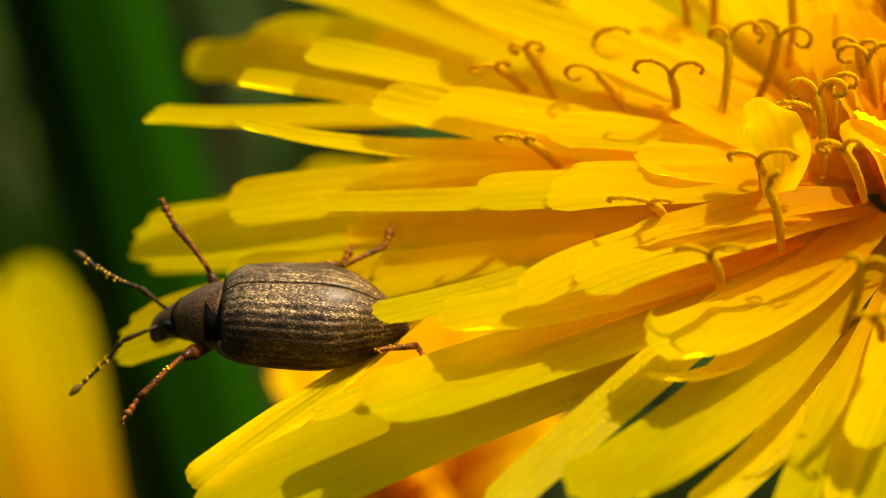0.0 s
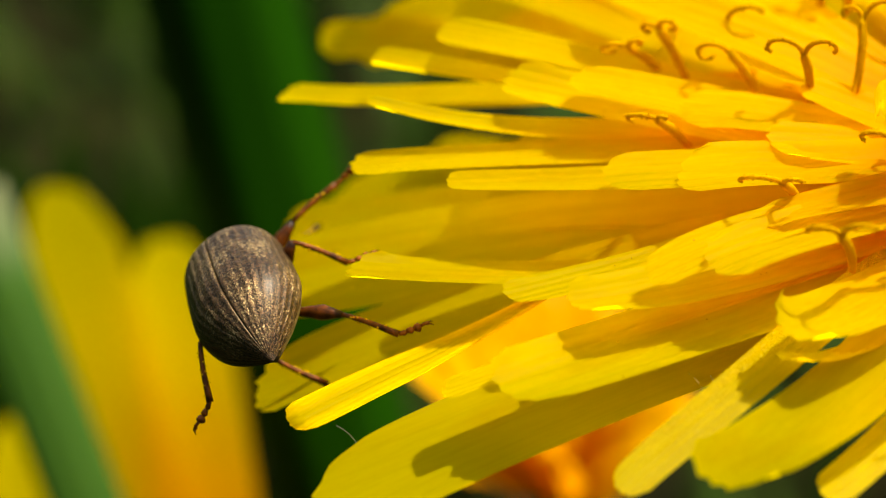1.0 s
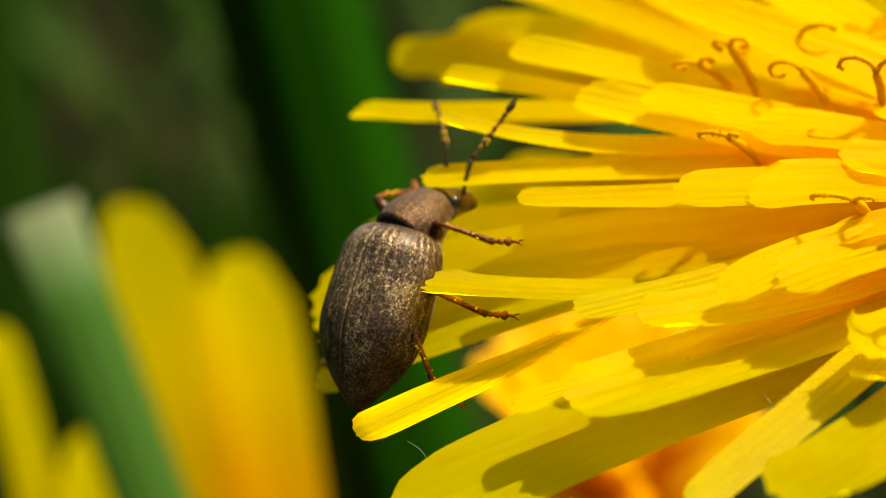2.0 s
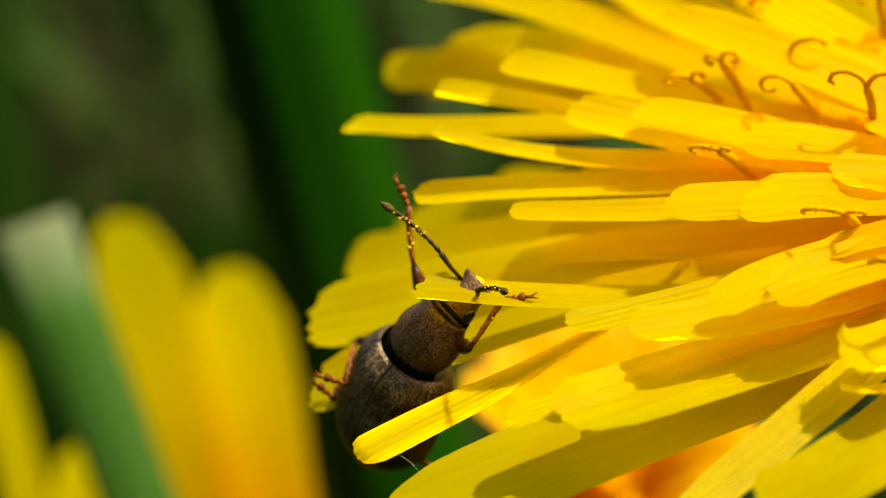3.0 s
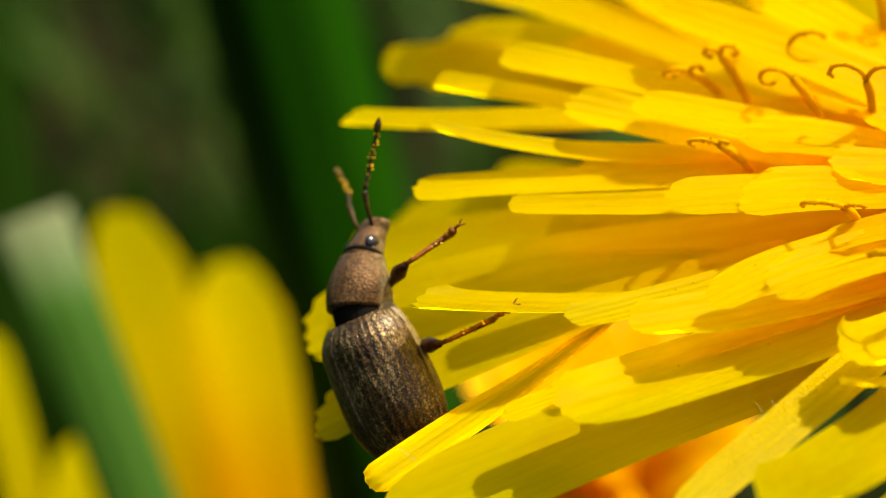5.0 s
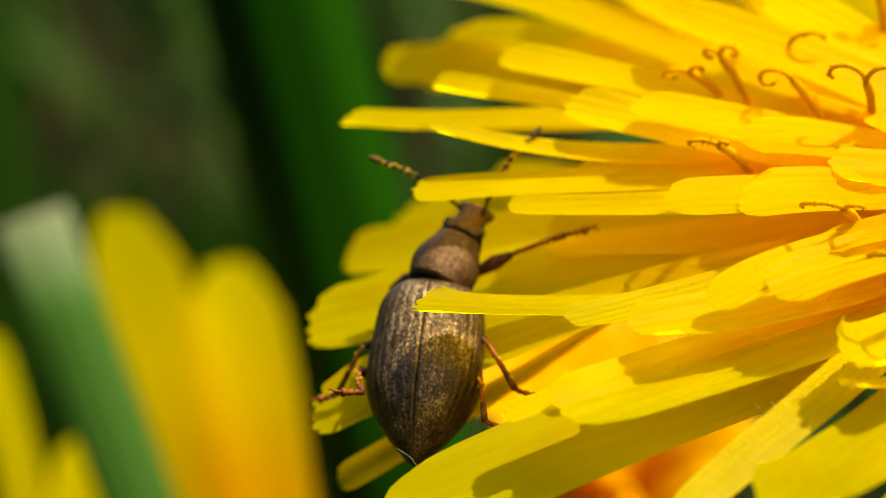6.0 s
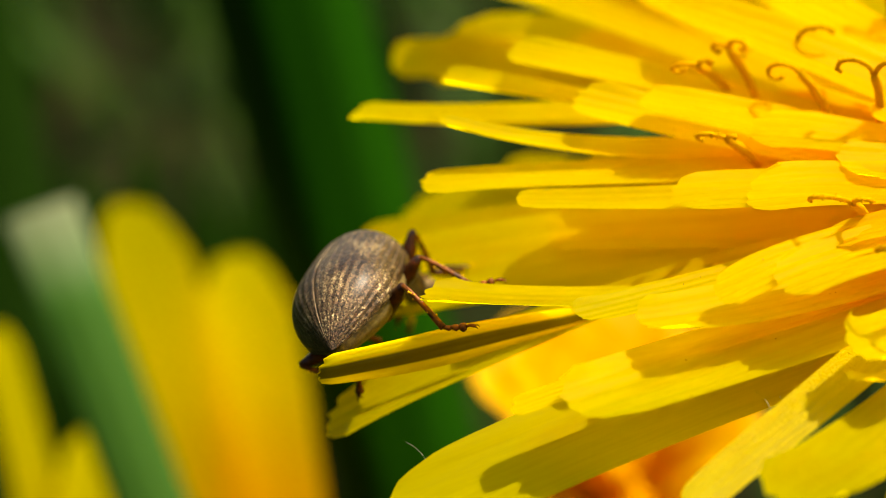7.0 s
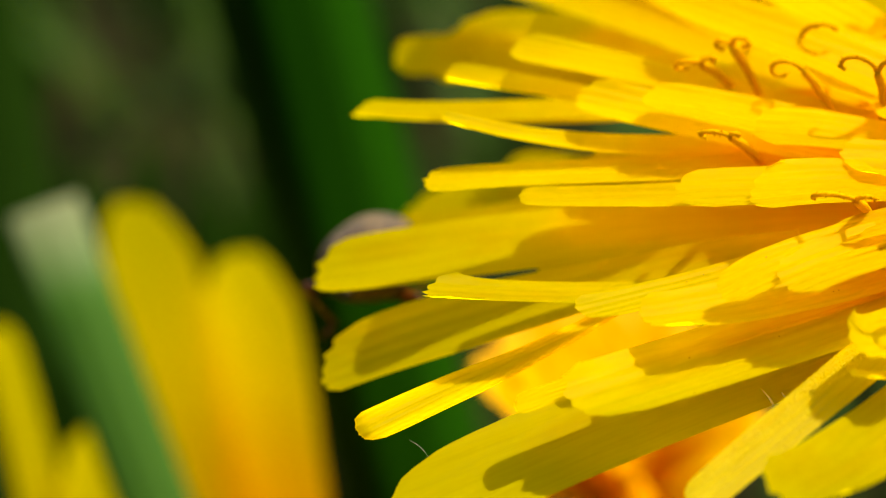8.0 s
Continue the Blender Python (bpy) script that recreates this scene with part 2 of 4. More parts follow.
def sheet_mesh(name, point, rows, cols, thick, mat, parent=None, label="", along=None, under=None):
    """A closed thin sheet over s in 0..1 (length) and t in -1..1 (across); point(s, t) gives millimetres."""
    grid = np.array([[point(i / rows, -1 + 2 * j / cols) for j in range(cols + 1)] for i in range(rows + 1)])
    du = np.gradient(grid, axis=0)
    dv = np.gradient(grid, axis=1)
    n = np.cross(du, dv)
    n /= np.linalg.norm(n, axis=2, keepdims=True) + 1e-12
    edge = np.ones((rows + 1, cols + 1, 1))
    edge[:, 0] = edge[:, -1] = edge[-1] = 0.35
    top, low = grid + n * thick * edge / 2, grid - n * thick * edge / 2
    k = (rows + 1) * (cols + 1)
    co = np.concatenate([top.reshape(-1, 3), low.reshape(-1, 3)]) * MM
    ix = lambda i, j: i * (cols + 1) + j
    faces = []
    for i in range(rows):
        for j in range(cols):
            q = (ix(i, j), ix(i + 1, j), ix(i + 1, j + 1), ix(i, j + 1))
            faces.append(q)
            faces.append(tuple(k + a for a in reversed(q)))
    rim = [ix(i, 0) for i in range(rows + 1)] + [ix(rows, j) for j in range(1, cols + 1)]
    rim += [ix(i, cols) for i in range(rows - 1, -1, -1)] + [ix(0, j) for j in range(cols - 1, 0, -1)]
    for a, b in zip(rim, rim[1:] + rim[:1]):
        faces.append((b, a, k + a, k + b))
    if not thick:
        co, faces = grid.reshape(-1, 3) * MM, faces[:2 * rows * cols:2]
    me = bpy.data.meshes.new(name)
    me.from_pydata([tuple(c) for c in co], [], faces)
    me.polygons.foreach_set("use_smooth", [True] * len(faces))
    at = me.attributes.new("along", "FLOAT", "POINT")
    s = np.repeat(np.linspace(0, 1, rows + 1), cols + 1)
    s = s if along is None else along[0] + (along[1] - along[0]) * s
    at.data.foreach_set("value", np.concatenate([s, s])[:len(co)])
    if under:
        at = me.attributes.new("across", "FLOAT", "POINT")
        t = np.tile(np.abs(np.linspace(-1, 1, cols + 1)), rows + 1)
        at.data.foreach_set("value", np.concatenate([t, t])[:len(co)])
    me.materials.append(mat)
    if under:
        me.materials.append(under)
        me.polygons.foreach_set("material_index", [i % 2 if i < 2 * rows * cols else 0 for i in range(len(faces))])
    ob = new(name, me)
    ob.parent = parent
    if label:
        ob["label"] = label
    return ob


def tube(bm, points, radii, sides=8, ends=True):
    """Adds a round tapered tube through points (millimetres) to bm."""
    pts = [Vector(p) * MM for p in points]
    rings = []
    side = None
    for i, p in enumerate(pts):
        d = (pts[min(i + 1, len(pts) - 1)] - pts[max(i - 1, 0)]).normalized()
        side = d.orthogonal() if side is None else side - d * side.dot(d)
        side.normalize()
        up = d.cross(side)
        r = (radii[i] if hasattr(radii, "__len__") else radii) * MM
        rings.append([bm.verts.new(p + (side * math.cos(a) + up * math.sin(a)) * r)
                      for a in (2 * math.pi * k / sides for k in range(sides))])
    for a, b in zip(rings, rings[1:]):
        for k in range(sides):
            bm.faces.new((a[k], a[(k + 1) % sides], b[(k + 1) % sides], b[k]))
    if ends:
        bm.faces.new(list(reversed(rings[0])))
        bm.faces.new(rings[-1])
    return bm


# ---- the dandelion ----
NORMAL = Vector((-0.06, -0.62, 0.78)).normalized()   # the way the flower head faces, in its frame
HEAD = Vector((15.2, 1.0, 1.05))                      # the middle of the head
flower = thing("dandelion_flower", LEAN, "open yellow dandelion flower head on a pale green stalk", "flower")


def petal_pose(base, tip, roll=0.0):
    """Where a petal lies: its x runs from base to tip, its z faces with the head, turned by roll degrees."""
    base, tip = Vector(base), Vector(tip)
    x = (tip - base).normalized()
    z = (NORMAL - x * NORMAL.dot(x)).normalized()
    y = z.cross(x)
    m = Matrix((x, y, z)).transposed().to_4x4()
    return Matrix.Translation(base * MM) @ m @ pose(0, 0, 0, roll)


def petal(base, tip, width, bow=0.0, side=0.0, roll=0.0, cup=0.14, curl=0.0, teeth=0.03, neck=0.6, belly=0.45, mat=None, parent=None, seed=0, along=None, label="", rows=22, cols=20, under=None, tiplong=0.34):
    """A strap-shaped floret with a five-toothed tip. bow lifts its middle, side bends it sideways, curl lifts the tip (millimetres)."""
    rnd = random.Random(seed * 7919 + int(width * 1000))
    length = (Vector(tip) - Vector(base)).length
    notch = [rnd.uniform(-1, 1) for _ in range(11)]
    ragged = [random.Random(seed * 31 + k).uniform(-1, 1) for k in range(cols + 1)]
    ph, wob = rnd.uniform(0, 6), rnd.uniform(0.01, 0.03)
    twist, droop, slant = rnd.uniform(-0.10, 0.10), rnd.uniform(-0.10, 0.04), rnd.uniform(-0.16, 0.16)

    def point(s, t):
        w = width / 2 * (neck + (1 - neck) * min(1, s / belly) ** 0.8) * (1 - 0.10 * max(0, (s - 0.6) / 0.4) ** 2)
        j = min(9, int((t + 1) * 5))
        f = (t + 1) * 5 - j
        saw = 1 - 2 * abs((t * 2.5 + 0.5) % 1 * 2 - 1)
        tooth = (teeth * saw * (1 + 0.7 * (notch[j] * (1 - f) + notch[j + 1] * f)) - tiplong * abs(t) ** 3.2 + slant * t + 0.35 * teeth * ragged[round((t + 1) * cols / 2)]) * width
        x = length * s + tooth * max(0, (s - 0.82) / 0.18) ** 2
        arch = 4 * s * (1 - s)
        y = w * t + side * arch + wob * width * math.sin(3 * s * math.pi + ph)
        z = bow * arch + cup * width * (t * t - 0.4) * (0.4 + 0.6 * s) + 0.016 * math.cos(t * 5 * math.pi) * min(1, 2 * s)
        z += curl * max(0, (s - 0.7) / 0.3) ** 2 + 0.05 * math.sin(5 * s + ph + 1.5 * t)
        a = twist * s
        return (x, y * math.cos(a) - z * math.sin(a) * 0.5, z + y * math.sin(a) + droop * s ** 3)

    ob = sheet_mesh("petal", point, rows, cols, 0.09 if under else 0.0, mat or PETAL, parent or flower, label, along, under)
    ob.matrix_basis = petal_pose(base, tip, roll)
    return ob


petal((13.18, 2.80, 1.26), (-0.22, 12.50, 7.35), 1.75, bow=0.71, seed=1)
petal((13.58, 2.87, 1.52), (3.31, 11.39, 8.13), 1.92, seed=2)
petal((13.95, 2.73, 1.69), (6.03, 10.99, 8.54), 1.92, seed=3)
petal((10.46, 8.60, 3.89), (-0.42, 13.00, 5.25), 2.31, bow=0.54, roll=-25, cup=0.05, seed=4)
petal((9.84, 9.20, 3.71), (-1.64, 13.20, 5.03), 1.35, bow=0.59, roll=-25, cup=0.05, seed=5)
petal((13.72, 3.10, 0.80), (3.27, 10.60, 5.39), 2.05, bow=0.20, seed=6)
petal((10.28, 3.10, 2.60), (1.45, 4.70, 4.63), 1.09, bow=-0.04, seed=7)
petal((8.90, 3.50, 2.23), (-0.19, 5.10, 4.03), 0.75, bow=-0.03, cup=0.3, seed=8)
petal((9.05, 4.50, 3.42), (-2.46, 5.90, 3.06), 1.02, bow=-0.25, seed=9)
petal((9.15, 2.60, 2.35), (-0.25, 2.40, 2.66), 0.73, bow=-0.51, seed=10)
petal((13.52, 1.70, 1.07), (2.93, 3.00, 3.30), 1.35, bow=-0.14, seed=11)
petal((13.70, 1.40, 1.15), (4.42, 2.30, 3.26), 1.39, bow=0.14, seed=12)
petal((13.85, 1.90, 1.49), (5.20, 4.20, 5.67), 1.62, bow=0.45, seed=13)
petal((14.22, 1.30, 1.50), (8.17, 3.30, 4.30), 1.89, bow=0.13, seed=14)
petal((14.11, 2.00, 1.74), (7.15, 5.60, 6.67), 1.51, bow=0.14, seed=15)
petal((14.13, 1.10, 1.20), (6.86, 1.40, 2.55), 1.34, bow=0.22, seed=16)
petal_pulled = petal((9.39, 2.57, 1.85), (-0.65, 2.00, 1.25), 1.35, seed=17)
petal((13.36, 2.10, 0.48), (3.09, 4.70, 1.82), 1.31, bow=0.33, seed=18)
petal((12.19, 0.40, 1.31), (1.51, 0.90, 0.83), 0.92, bow=-0.10, seed=19)
petal((12.56, 0.00, 1.43), (4.98, -0.10, 0.97), 1.57, bow=-0.05, seed=20)
petal((12.36, -0.50, 1.38), (6.52, -0.60, 1.03), 1.59, seed=21)
petal((13.00, 2.10, 0.15), (2.40, 4.60, 0.15), 1.93, bow=0.17, seed=22)
petal_hinged = petal((10.41, 1.05, -0.43), (-0.60, -0.73, -1.10), 1.55, bow=-0.50, neck=0.4, belly=0.6, along=(0.25, 1.0), seed=23)
petal((9.74, 0.30, 0.45), (2.71, -2.10, -1.58), 0.95, bow=-0.26, seed=24)
petal((12.05, -0.20, 0.01), (4.01, -3.00, -1.69), 1.47, bow=-0.25, seed=25)
petal((13.84, 0.50, 0.65), (5.55, -2.90, -1.16), 1.10, bow=0.59, seed=26)
petal((14.03, 0.40, 0.76), (6.84, -3.30, -0.92), 1.55, bow=0.31, seed=27)
petal((5.03, 5.00, 0.13), (-2.65, 11.00, -0.32), 1.80, bow=0.25, roll=-16, seed=50)
petal_a = petal((10.68, 2.40, 0.67), (-3.28, 5.00, -1.63), 2.20, bow=0.12, tiplong=0.3, along=(0.3, 1.0), seed=870)
petal_b = petal((7.96, 1.70, -0.14), (-3.09, 2.90, -3.49), 1.85, bow=0.40, neck=0.3, belly=0.7, along=(0.3, 1.0), seed=29)
petal_c = petal((4.24, 2.00, -1.44), (-1.72, -2.26, -4.38), 0.92, bow=-0.15, neck=0.12, belly=0.62, along=(0.55, 1.0), under=STRIPED, seed=30)
petal((12.90, 2.70, -0.30), (4.05, 2.06, -1.50), 0.34, neck=0.8, seed=51)
petal((12.08, -0.10, -0.35), (1.30, -3.20, -3.56), 0.66, bow=0.10, seed=31)
petal((13.65, 0.10, 0.20), (2.49, -3.90, -3.42), 1.97, bow=-0.25, seed=32)
petal((14.02, 0.90, -0.18), (-1.24, -3.30, -5.88), 2.41, bow=0.12, tiplong=0.55, seed=33)
petal((13.61, 0.60, 0.46), (4.77, -5.20, -5.37), 1.05, bow=0.31, mat=PETAL_BACK, seed=34)
petal((13.98, -0.50, 0.62), (8.13, -4.60, -2.19), 1.74, bow=-0.74, roll=8, seed=35)
petal((14.23, -0.30, 0.25), (6.33, -7.30, -4.96), 1.92, bow=-0.85, seed=36)
petal((14.28, -0.30, -1.52), (8.78, -5.70, -5.49), 1.00, bow=-0.30, mat=PETAL_BACK, seed=37)
petal((14.25, -1.30, -1.00), (10.28, -7.20, -5.82), 1.45, bow=-0.16, seed=38)
petal((15.18, 0.10, -0.27), (12.00, -6.20, -4.10), 1.07, seed=39)
petal((15.01, 0.20, -0.65), (11.46, -6.70, -5.58), 1.34, seed=40)
petal((12.90, 6.40, 0.58), (1.20, 13.10, 1.83), 2.04, seed=41)
petal((13.64, 6.80, 0.58), (-1.51, 14.60, 0.58), 2.15, bow=0.74, roll=-10, seed=42)
petal((13.03, -1.20, 0.86), (8.01, -2.00, -0.02), 1.06, bow=0.19, along=(0.0, 0.6), seed=43)
petal((14.28, 0.82, 1.16), (8.66, -0.22, 1.75), 1.41, along=(0.0, 0.6), seed=44)
petal((14.41, 1.02, 1.33), (9.55, 1.21, 2.96), 1.41, along=(0.0, 0.6), seed=45)
petal((12.78, 2.40, -0.05), (2.00, 4.90, -0.88), 1.81, bow=-0.20, seed=46)
petal((14.02, -0.60, 0.43), (8.13, -4.70, -2.79), 0.56, bow=-1.30, seed=47)
petal((11.40, -1.60, 0.95), (11.00, -2.10, 2.85), 1.30, bow=0.30, cup=0.35, curl=-0.5, teeth=0.0, tiplong=0.5, seed=48)
petal((14.11, -0.90, 1.00), (13.43, -1.30, 2.55), 1.25, bow=0.30, cup=0.3, curl=-0.4, teeth=0.0, tiplong=0.5, seed=49)


# The hidden rest of the head: whorls of florets all round, shorter and steeper towards the middle.
E1 = Vector((1, 0, 0))
E1 = (E1 - NORMAL * E1.dot(NORMAL)).normalized()
E2 = NORMAL.cross(E1)
rnd = random.Random(11)
for reach, lift, count, width in ((15.5, -1.6, 30, 1.9), (12.5, -0.4, 30, 1.6), (9.0, 0.9, 26, 1.3)):
    for k in range(count):
        a = 360 * (k + rnd.uniform(-0.3, 0.3)) / count
        if 118 < a < 285:
            continue
        d = E1 * math.cos(radians(a)) + E2 * math.sin(radians(a))
        r = reach * rnd.uniform(0.88, 1.05)
        petal(HEAD + d * 1.8 - NORMAL * 0.6, HEAD + d * r + NORMAL * (lift + rnd.uniform(-0.4, 0.4)), width * rnd.uniform(0.85, 1.1), bow=rnd.uniform(-0.2, 0.5), seed=300 + k, rows=10, cols=10)
for reach, far, near, count, width in ((7.4, 1.4, 0.7, 30, 1.5), (5.4, 2.2, 1.1, 26, 1.6), (4.0, 3.0, 1.6, 24, 1.6), (2.9, 3.2, 2.0, 20, 1.5), (1.9, 3.1, 2.3, 16, 1.3), (0.9, 2.9, 2.5, 10, 1.1)):
    for k in range(count):
        a = 360 * (k + rnd.uniform(-0.3, 0.3)) / count
        if reach > 2.5 and 118 < a < 300:
            continue
        d = E1 * math.cos(radians(a)) + E2 * math.sin(radians(a))
        r, lift = reach * rnd.uniform(0.9, 1.08), near + (far - near) * (0.5 + 0.5 * math.sin(radians(a)))
        petal(HEAD + d * reach * 0.3 - NORMAL * 0.5, HEAD + d * r + NORMAL * (lift + rnd.uniform(-0.3, 0.3)), width * rnd.uniform(0.85, 1.1), bow=0.25, cup=0.1, teeth=0.008, tiplong=0.45, seed=500 + k, along=(0.0, 0.5 if reach > 5 else 0.32), rows=12, cols=10)
bm = bmesh.new()
tube(bm, [HEAD - NORMAL * 0.2, HEAD - NORMAL * 2.5, HEAD - NORMAL * 5, HEAD - NORMAL * 7.5], [3.2, 4.2, 3.6, 1.2], 20)
part("involucre", bm, STALK, flower, "green cup under the petals")
bm = bmesh.new()
foot = LEAN.inverted() @ Vector((0.02, 0.05, 0.0)) * 1000
root = HEAD - NORMAL * 7
tube(bm, [root.lerp(foot, k / 6) + Vector((3, 0, 0)) * math.sin(k / 6 * math.pi) for k in range(7)], [1.5 + 0.1 * k for k in range(7)], 14)
part("stalk", bm, STALK, flower, "hollow pale green stalk")


# Pollen-bearing styles, each forked into two curled arms.
def stigma(base, fork, left=0.9, right=0.9, lean=0.0, stem=0.098, turn=330, flat=0.35):
    """base, fork: millimetres; left, right: length of each curled arm (0: none)."""
    base, fork = Vector(base), Vector(fork)
    up = (fork - base).normalized()
    across = Vector((math.cos(radians(lean)), -flat, math.sin(radians(lean))))
    across = (across - up * across.dot(up)).normalized()
    bm = bmesh.new()
    bend = across * 0.06
    tube(bm, [base, base.lerp(fork, 0.35) + bend, base.lerp(fork, 0.7) + bend, base.lerp(fork, 0.92), fork + up * 0.02], [stem * 0.85, stem, stem * 1.1, stem * 1.05, stem * 0.7], 10)
    for sgn, size in ((-1, left), (1, right)):
        if not size:
            continue
        p, pts, rad = fork - up * 0.05, [], []
        n = 22
        for k in range(n):
            f = k / (n - 1)
            pts.append(p.copy())
            rad.append(stem * (0.62 - 0.12 * f))
            th = radians(75 - turn * f ** 1.25)
            p = p + (across * sgn * math.cos(th) + up * math.sin(th)) * (size * 1.55 / n) * (1.4 - 0.95 * f)
        tube(bm, pts, rad, 8)
    rnd = random.Random(int(base.x * 977 + base.z * 131))
    grains = [v.co.copy() for v in bm.verts]
    for c in rnd.sample(grains, min(26, len(grains))):
        r = rnd.uniform(0.02, 0.035) * MM
        made = bmesh.ops.create_icosphere(bm, subdivisions=1, radius=r)["verts"]
        bmesh.ops.translate(bm, vec=c + Vector((rnd.uniform(-1, 1), rnd.uniform(-1, 0.3), rnd.uniform(-1, 1))) * 0.02 * MM, verts=made)
    ob = part("stigma", bm, STIGMA, flower)
    at = ob.data.attributes.new("along", "FLOAT", "POINT")
    at.data.foreach_set("value", [min(1.0, max(0.0, ((Vector(v.co) / MM - base).dot(up)) / (fork - base).length)) for v in ob.data.vertices])
    return ob


stigma((6.88, 4.56, 3.43), (5.79, 2.85, 4.04), 0.9, 0.55, lean=10)
stigma((7.35, 3.98, 3.26), (6.52, 2.97, 4.44), 0.6, 0.7, lean=-15)
stigma((8.95, 2.98, 2.72), (8.03, 1.89, 3.83), 1.1, 0)
stigma((8.56, 4.98, 3.89), (8.20, 3.48, 4.72), 0, 0.9, turn=160)
stigma((9.87, 2.02, 2.66), (9.53, 0.77, 3.70), 1.0, 0.9, turn=230)
stigma((10.83, 1.67, 2.72), (10.98, 1.37, 4.54), 0.6, 1.0, turn=250)
stigma((11.80, 2.17, 3.19), (12.12, 1.31, 4.58), 0.9, 1.1)
stigma((12.55, -0.88, 1.34), (12.39, -1.22, 3.10), 1.0, 0.9)
stigma((13.00, 0.10, 2.15), (12.72, -0.95, 3.34), 0, 0.9)
stigma((12.75, 0.64, 2.30), (12.17, -1.21, 2.83), 1.0, 0)
stigma((13.92, 1.11, 2.90), (13.70, 0.26, 4.25), 0.8, 0.6)
stigma((11.19, -0.93, 0.94), (10.76, -2.55, 1.66), 0.8, 1.0, turn=240)
stigma((11.25, -2.48, -0.29), (10.80, -3.30, 1.07), 0, 0.35, turn=60)
stigma((13.20, -1.96, 0.78), (12.44, -3.10, 1.87), 0.8, 0.6)
stigma((9.24, -0.25, 0.30), (8.52, -2.16, 0.77), 1.0, 0.5, turn=200)
stigma((9.90, -2.69, -1.08), (9.34, -4.27, -0.33), 0.7, 0.8, turn=170)
stigma((11.91, -4.94, -1.94), (12.09, -5.80, -0.57), 0.4, 0.5, turn=200)
stigma((7.20, 2.67, 1.69), (6.22, 0.90, 2.26), 0.8, 0.3, turn=240)
stigma((10.65, 4.73, 4.63), (10.40, 3.87, 5.97), 0.8, 0.8)
stigma((11.39, 5.14, 5.01), (11.11, 3.99, 6.12), 0.8, 0.8)
stigma((12.77, 3.12, 4.02), (12.77, 2.67, 5.71), 0.8, 0.8)
stigma((14.84, 2.72, 4.12), (14.67, 2.28, 5.80), 0.8, 0.8)
stigma((8.04, 7.35, 5.99), (7.50, 4.94, 6.09), 0.8, 0.6)
stigma((12.82, -4.56, -2.08), (12.14, -6.41, -1.55), 0.6, 0.6)
rnd = random.Random(21)
for k in range(22):
    a, r = k * 2.4, 1.0 + 3.6 * (k / 34) ** 0.6
    d = E1 * math.cos(a) + E2 * math.sin(a)
    if d.x < -0.1 and r > 1.8:
        continue
    stigma(HEAD + d * r * 0.8 + NORMAL * 0.6, HEAD + d * r * 1.1 + NORMAL * rnd.uniform(2.8, 3.6), rnd.uniform(0.7, 1.1), rnd.uniform(0.7, 1.1), lean=rnd.uniform(-30, 30))
for k in range(22):
    a, r = rnd.uniform(-1.1, 1.1), rnd.uniform(5.0, 10.0)
    d = E1 * math.cos(a) + E2 * math.sin(a)
    stigma(HEAD + d * r + NORMAL * 0.4, HEAD + d * (r + 0.4) + NORMAL * rnd.uniform(2.2, 2.8), rnd.uniform(0.7, 1.0), rnd.uniform(0.7, 1.0), lean=rnd.uniform(-30, 30))


# loose pollen lying on the petals
rnd = random.Random(77)
bm = bmesh.new()
lying = [o for o in flower.children if o.name.startswith("petal") and o.matrix_basis.translation.length < 0.2]
for k in range(420):
    o = rnd.choice(lying)
    v = o.data.vertices[rnd.randrange(len(o.data.vertices))]
    if o in (petal_pulled, petal_hinged, petal_a, petal_b, petal_c):
        continue
    made = bmesh.ops.create_icosphere(bm, subdivisions=1, radius=rnd.uniform(0.010, 0.024) * MM)["verts"]
    bmesh.ops.translate(bm, vec=o.matrix_basis @ (v.co + Vector((rnd.uniform(-0.2, 0.2), rnd.uniform(-0.05, 0.05), 0.0)) * MM + v.normal * 0.015 * MM), verts=made)
tagged(part("pollen", bm, POLLEN, flower, "scattered yellow pollen grains"), kind="stuff")


# ---- ground and blurred surroundings ----
bm = bmesh.new()
bmesh.ops.create_grid(bm, x_segments=40, y_segments=40, size=0.5)
for v in bm.verts:
    v.co.z = 0.012 * noise.noise(v.co * 9) if max(abs(v.co.x), abs(v.co.y)) < 0.49 else 0
outer = [e for e in bm.edges if e.is_boundary]
ext = bmesh.ops.extrude_edge_only(bm, edges=outer)
for v in (g for g in ext["geom"] if isinstance(g, bmesh.types.BMVert)):
    v.co *= 4000
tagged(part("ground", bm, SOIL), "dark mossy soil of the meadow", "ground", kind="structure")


def blade(base, top, width, fold, mat, name="grass_blade", label="broad dark green grass blade", curve=0.0, split=0.0, steep=0.5, blunt=False, rows=24):
    """A folded tapering blade from base to top (metres)."""
    base, top = Vector(base), Vector(top)
    up = (top - base)
    length = up.length * 1000
    x = up.normalized()
    z = Vector((0.25, -1, 0.1))
    z = (z - x * z.dot(x)).normalized()

    def point(s, t):
        w = width / 2 * (0.55 + 0.45 * min(1, s * 4)) * (1 if s < 0.6 or blunt else max(0.02, 1 - ((s - 0.6) / 0.4) ** 2.2))
        return (length * s, w * t, -(fold if t > split else steep) * w * abs(t - split) + curve * s * s)

    m = Matrix.Translation(base) @ Matrix((x, z.cross(x), z)).transposed().to_4x4()
    whole = thing(name, m, label, "grass", "grass blades behind the flower")
    for lo, hi in ((-1, split), (split, 1)):
        sheet_mesh("blade_half", lambda s, t, lo=lo, hi=hi: point(s, lo + (hi - lo) * (t + 1) / 2), rows, 6, 0.25, mat, whole)
    return whole


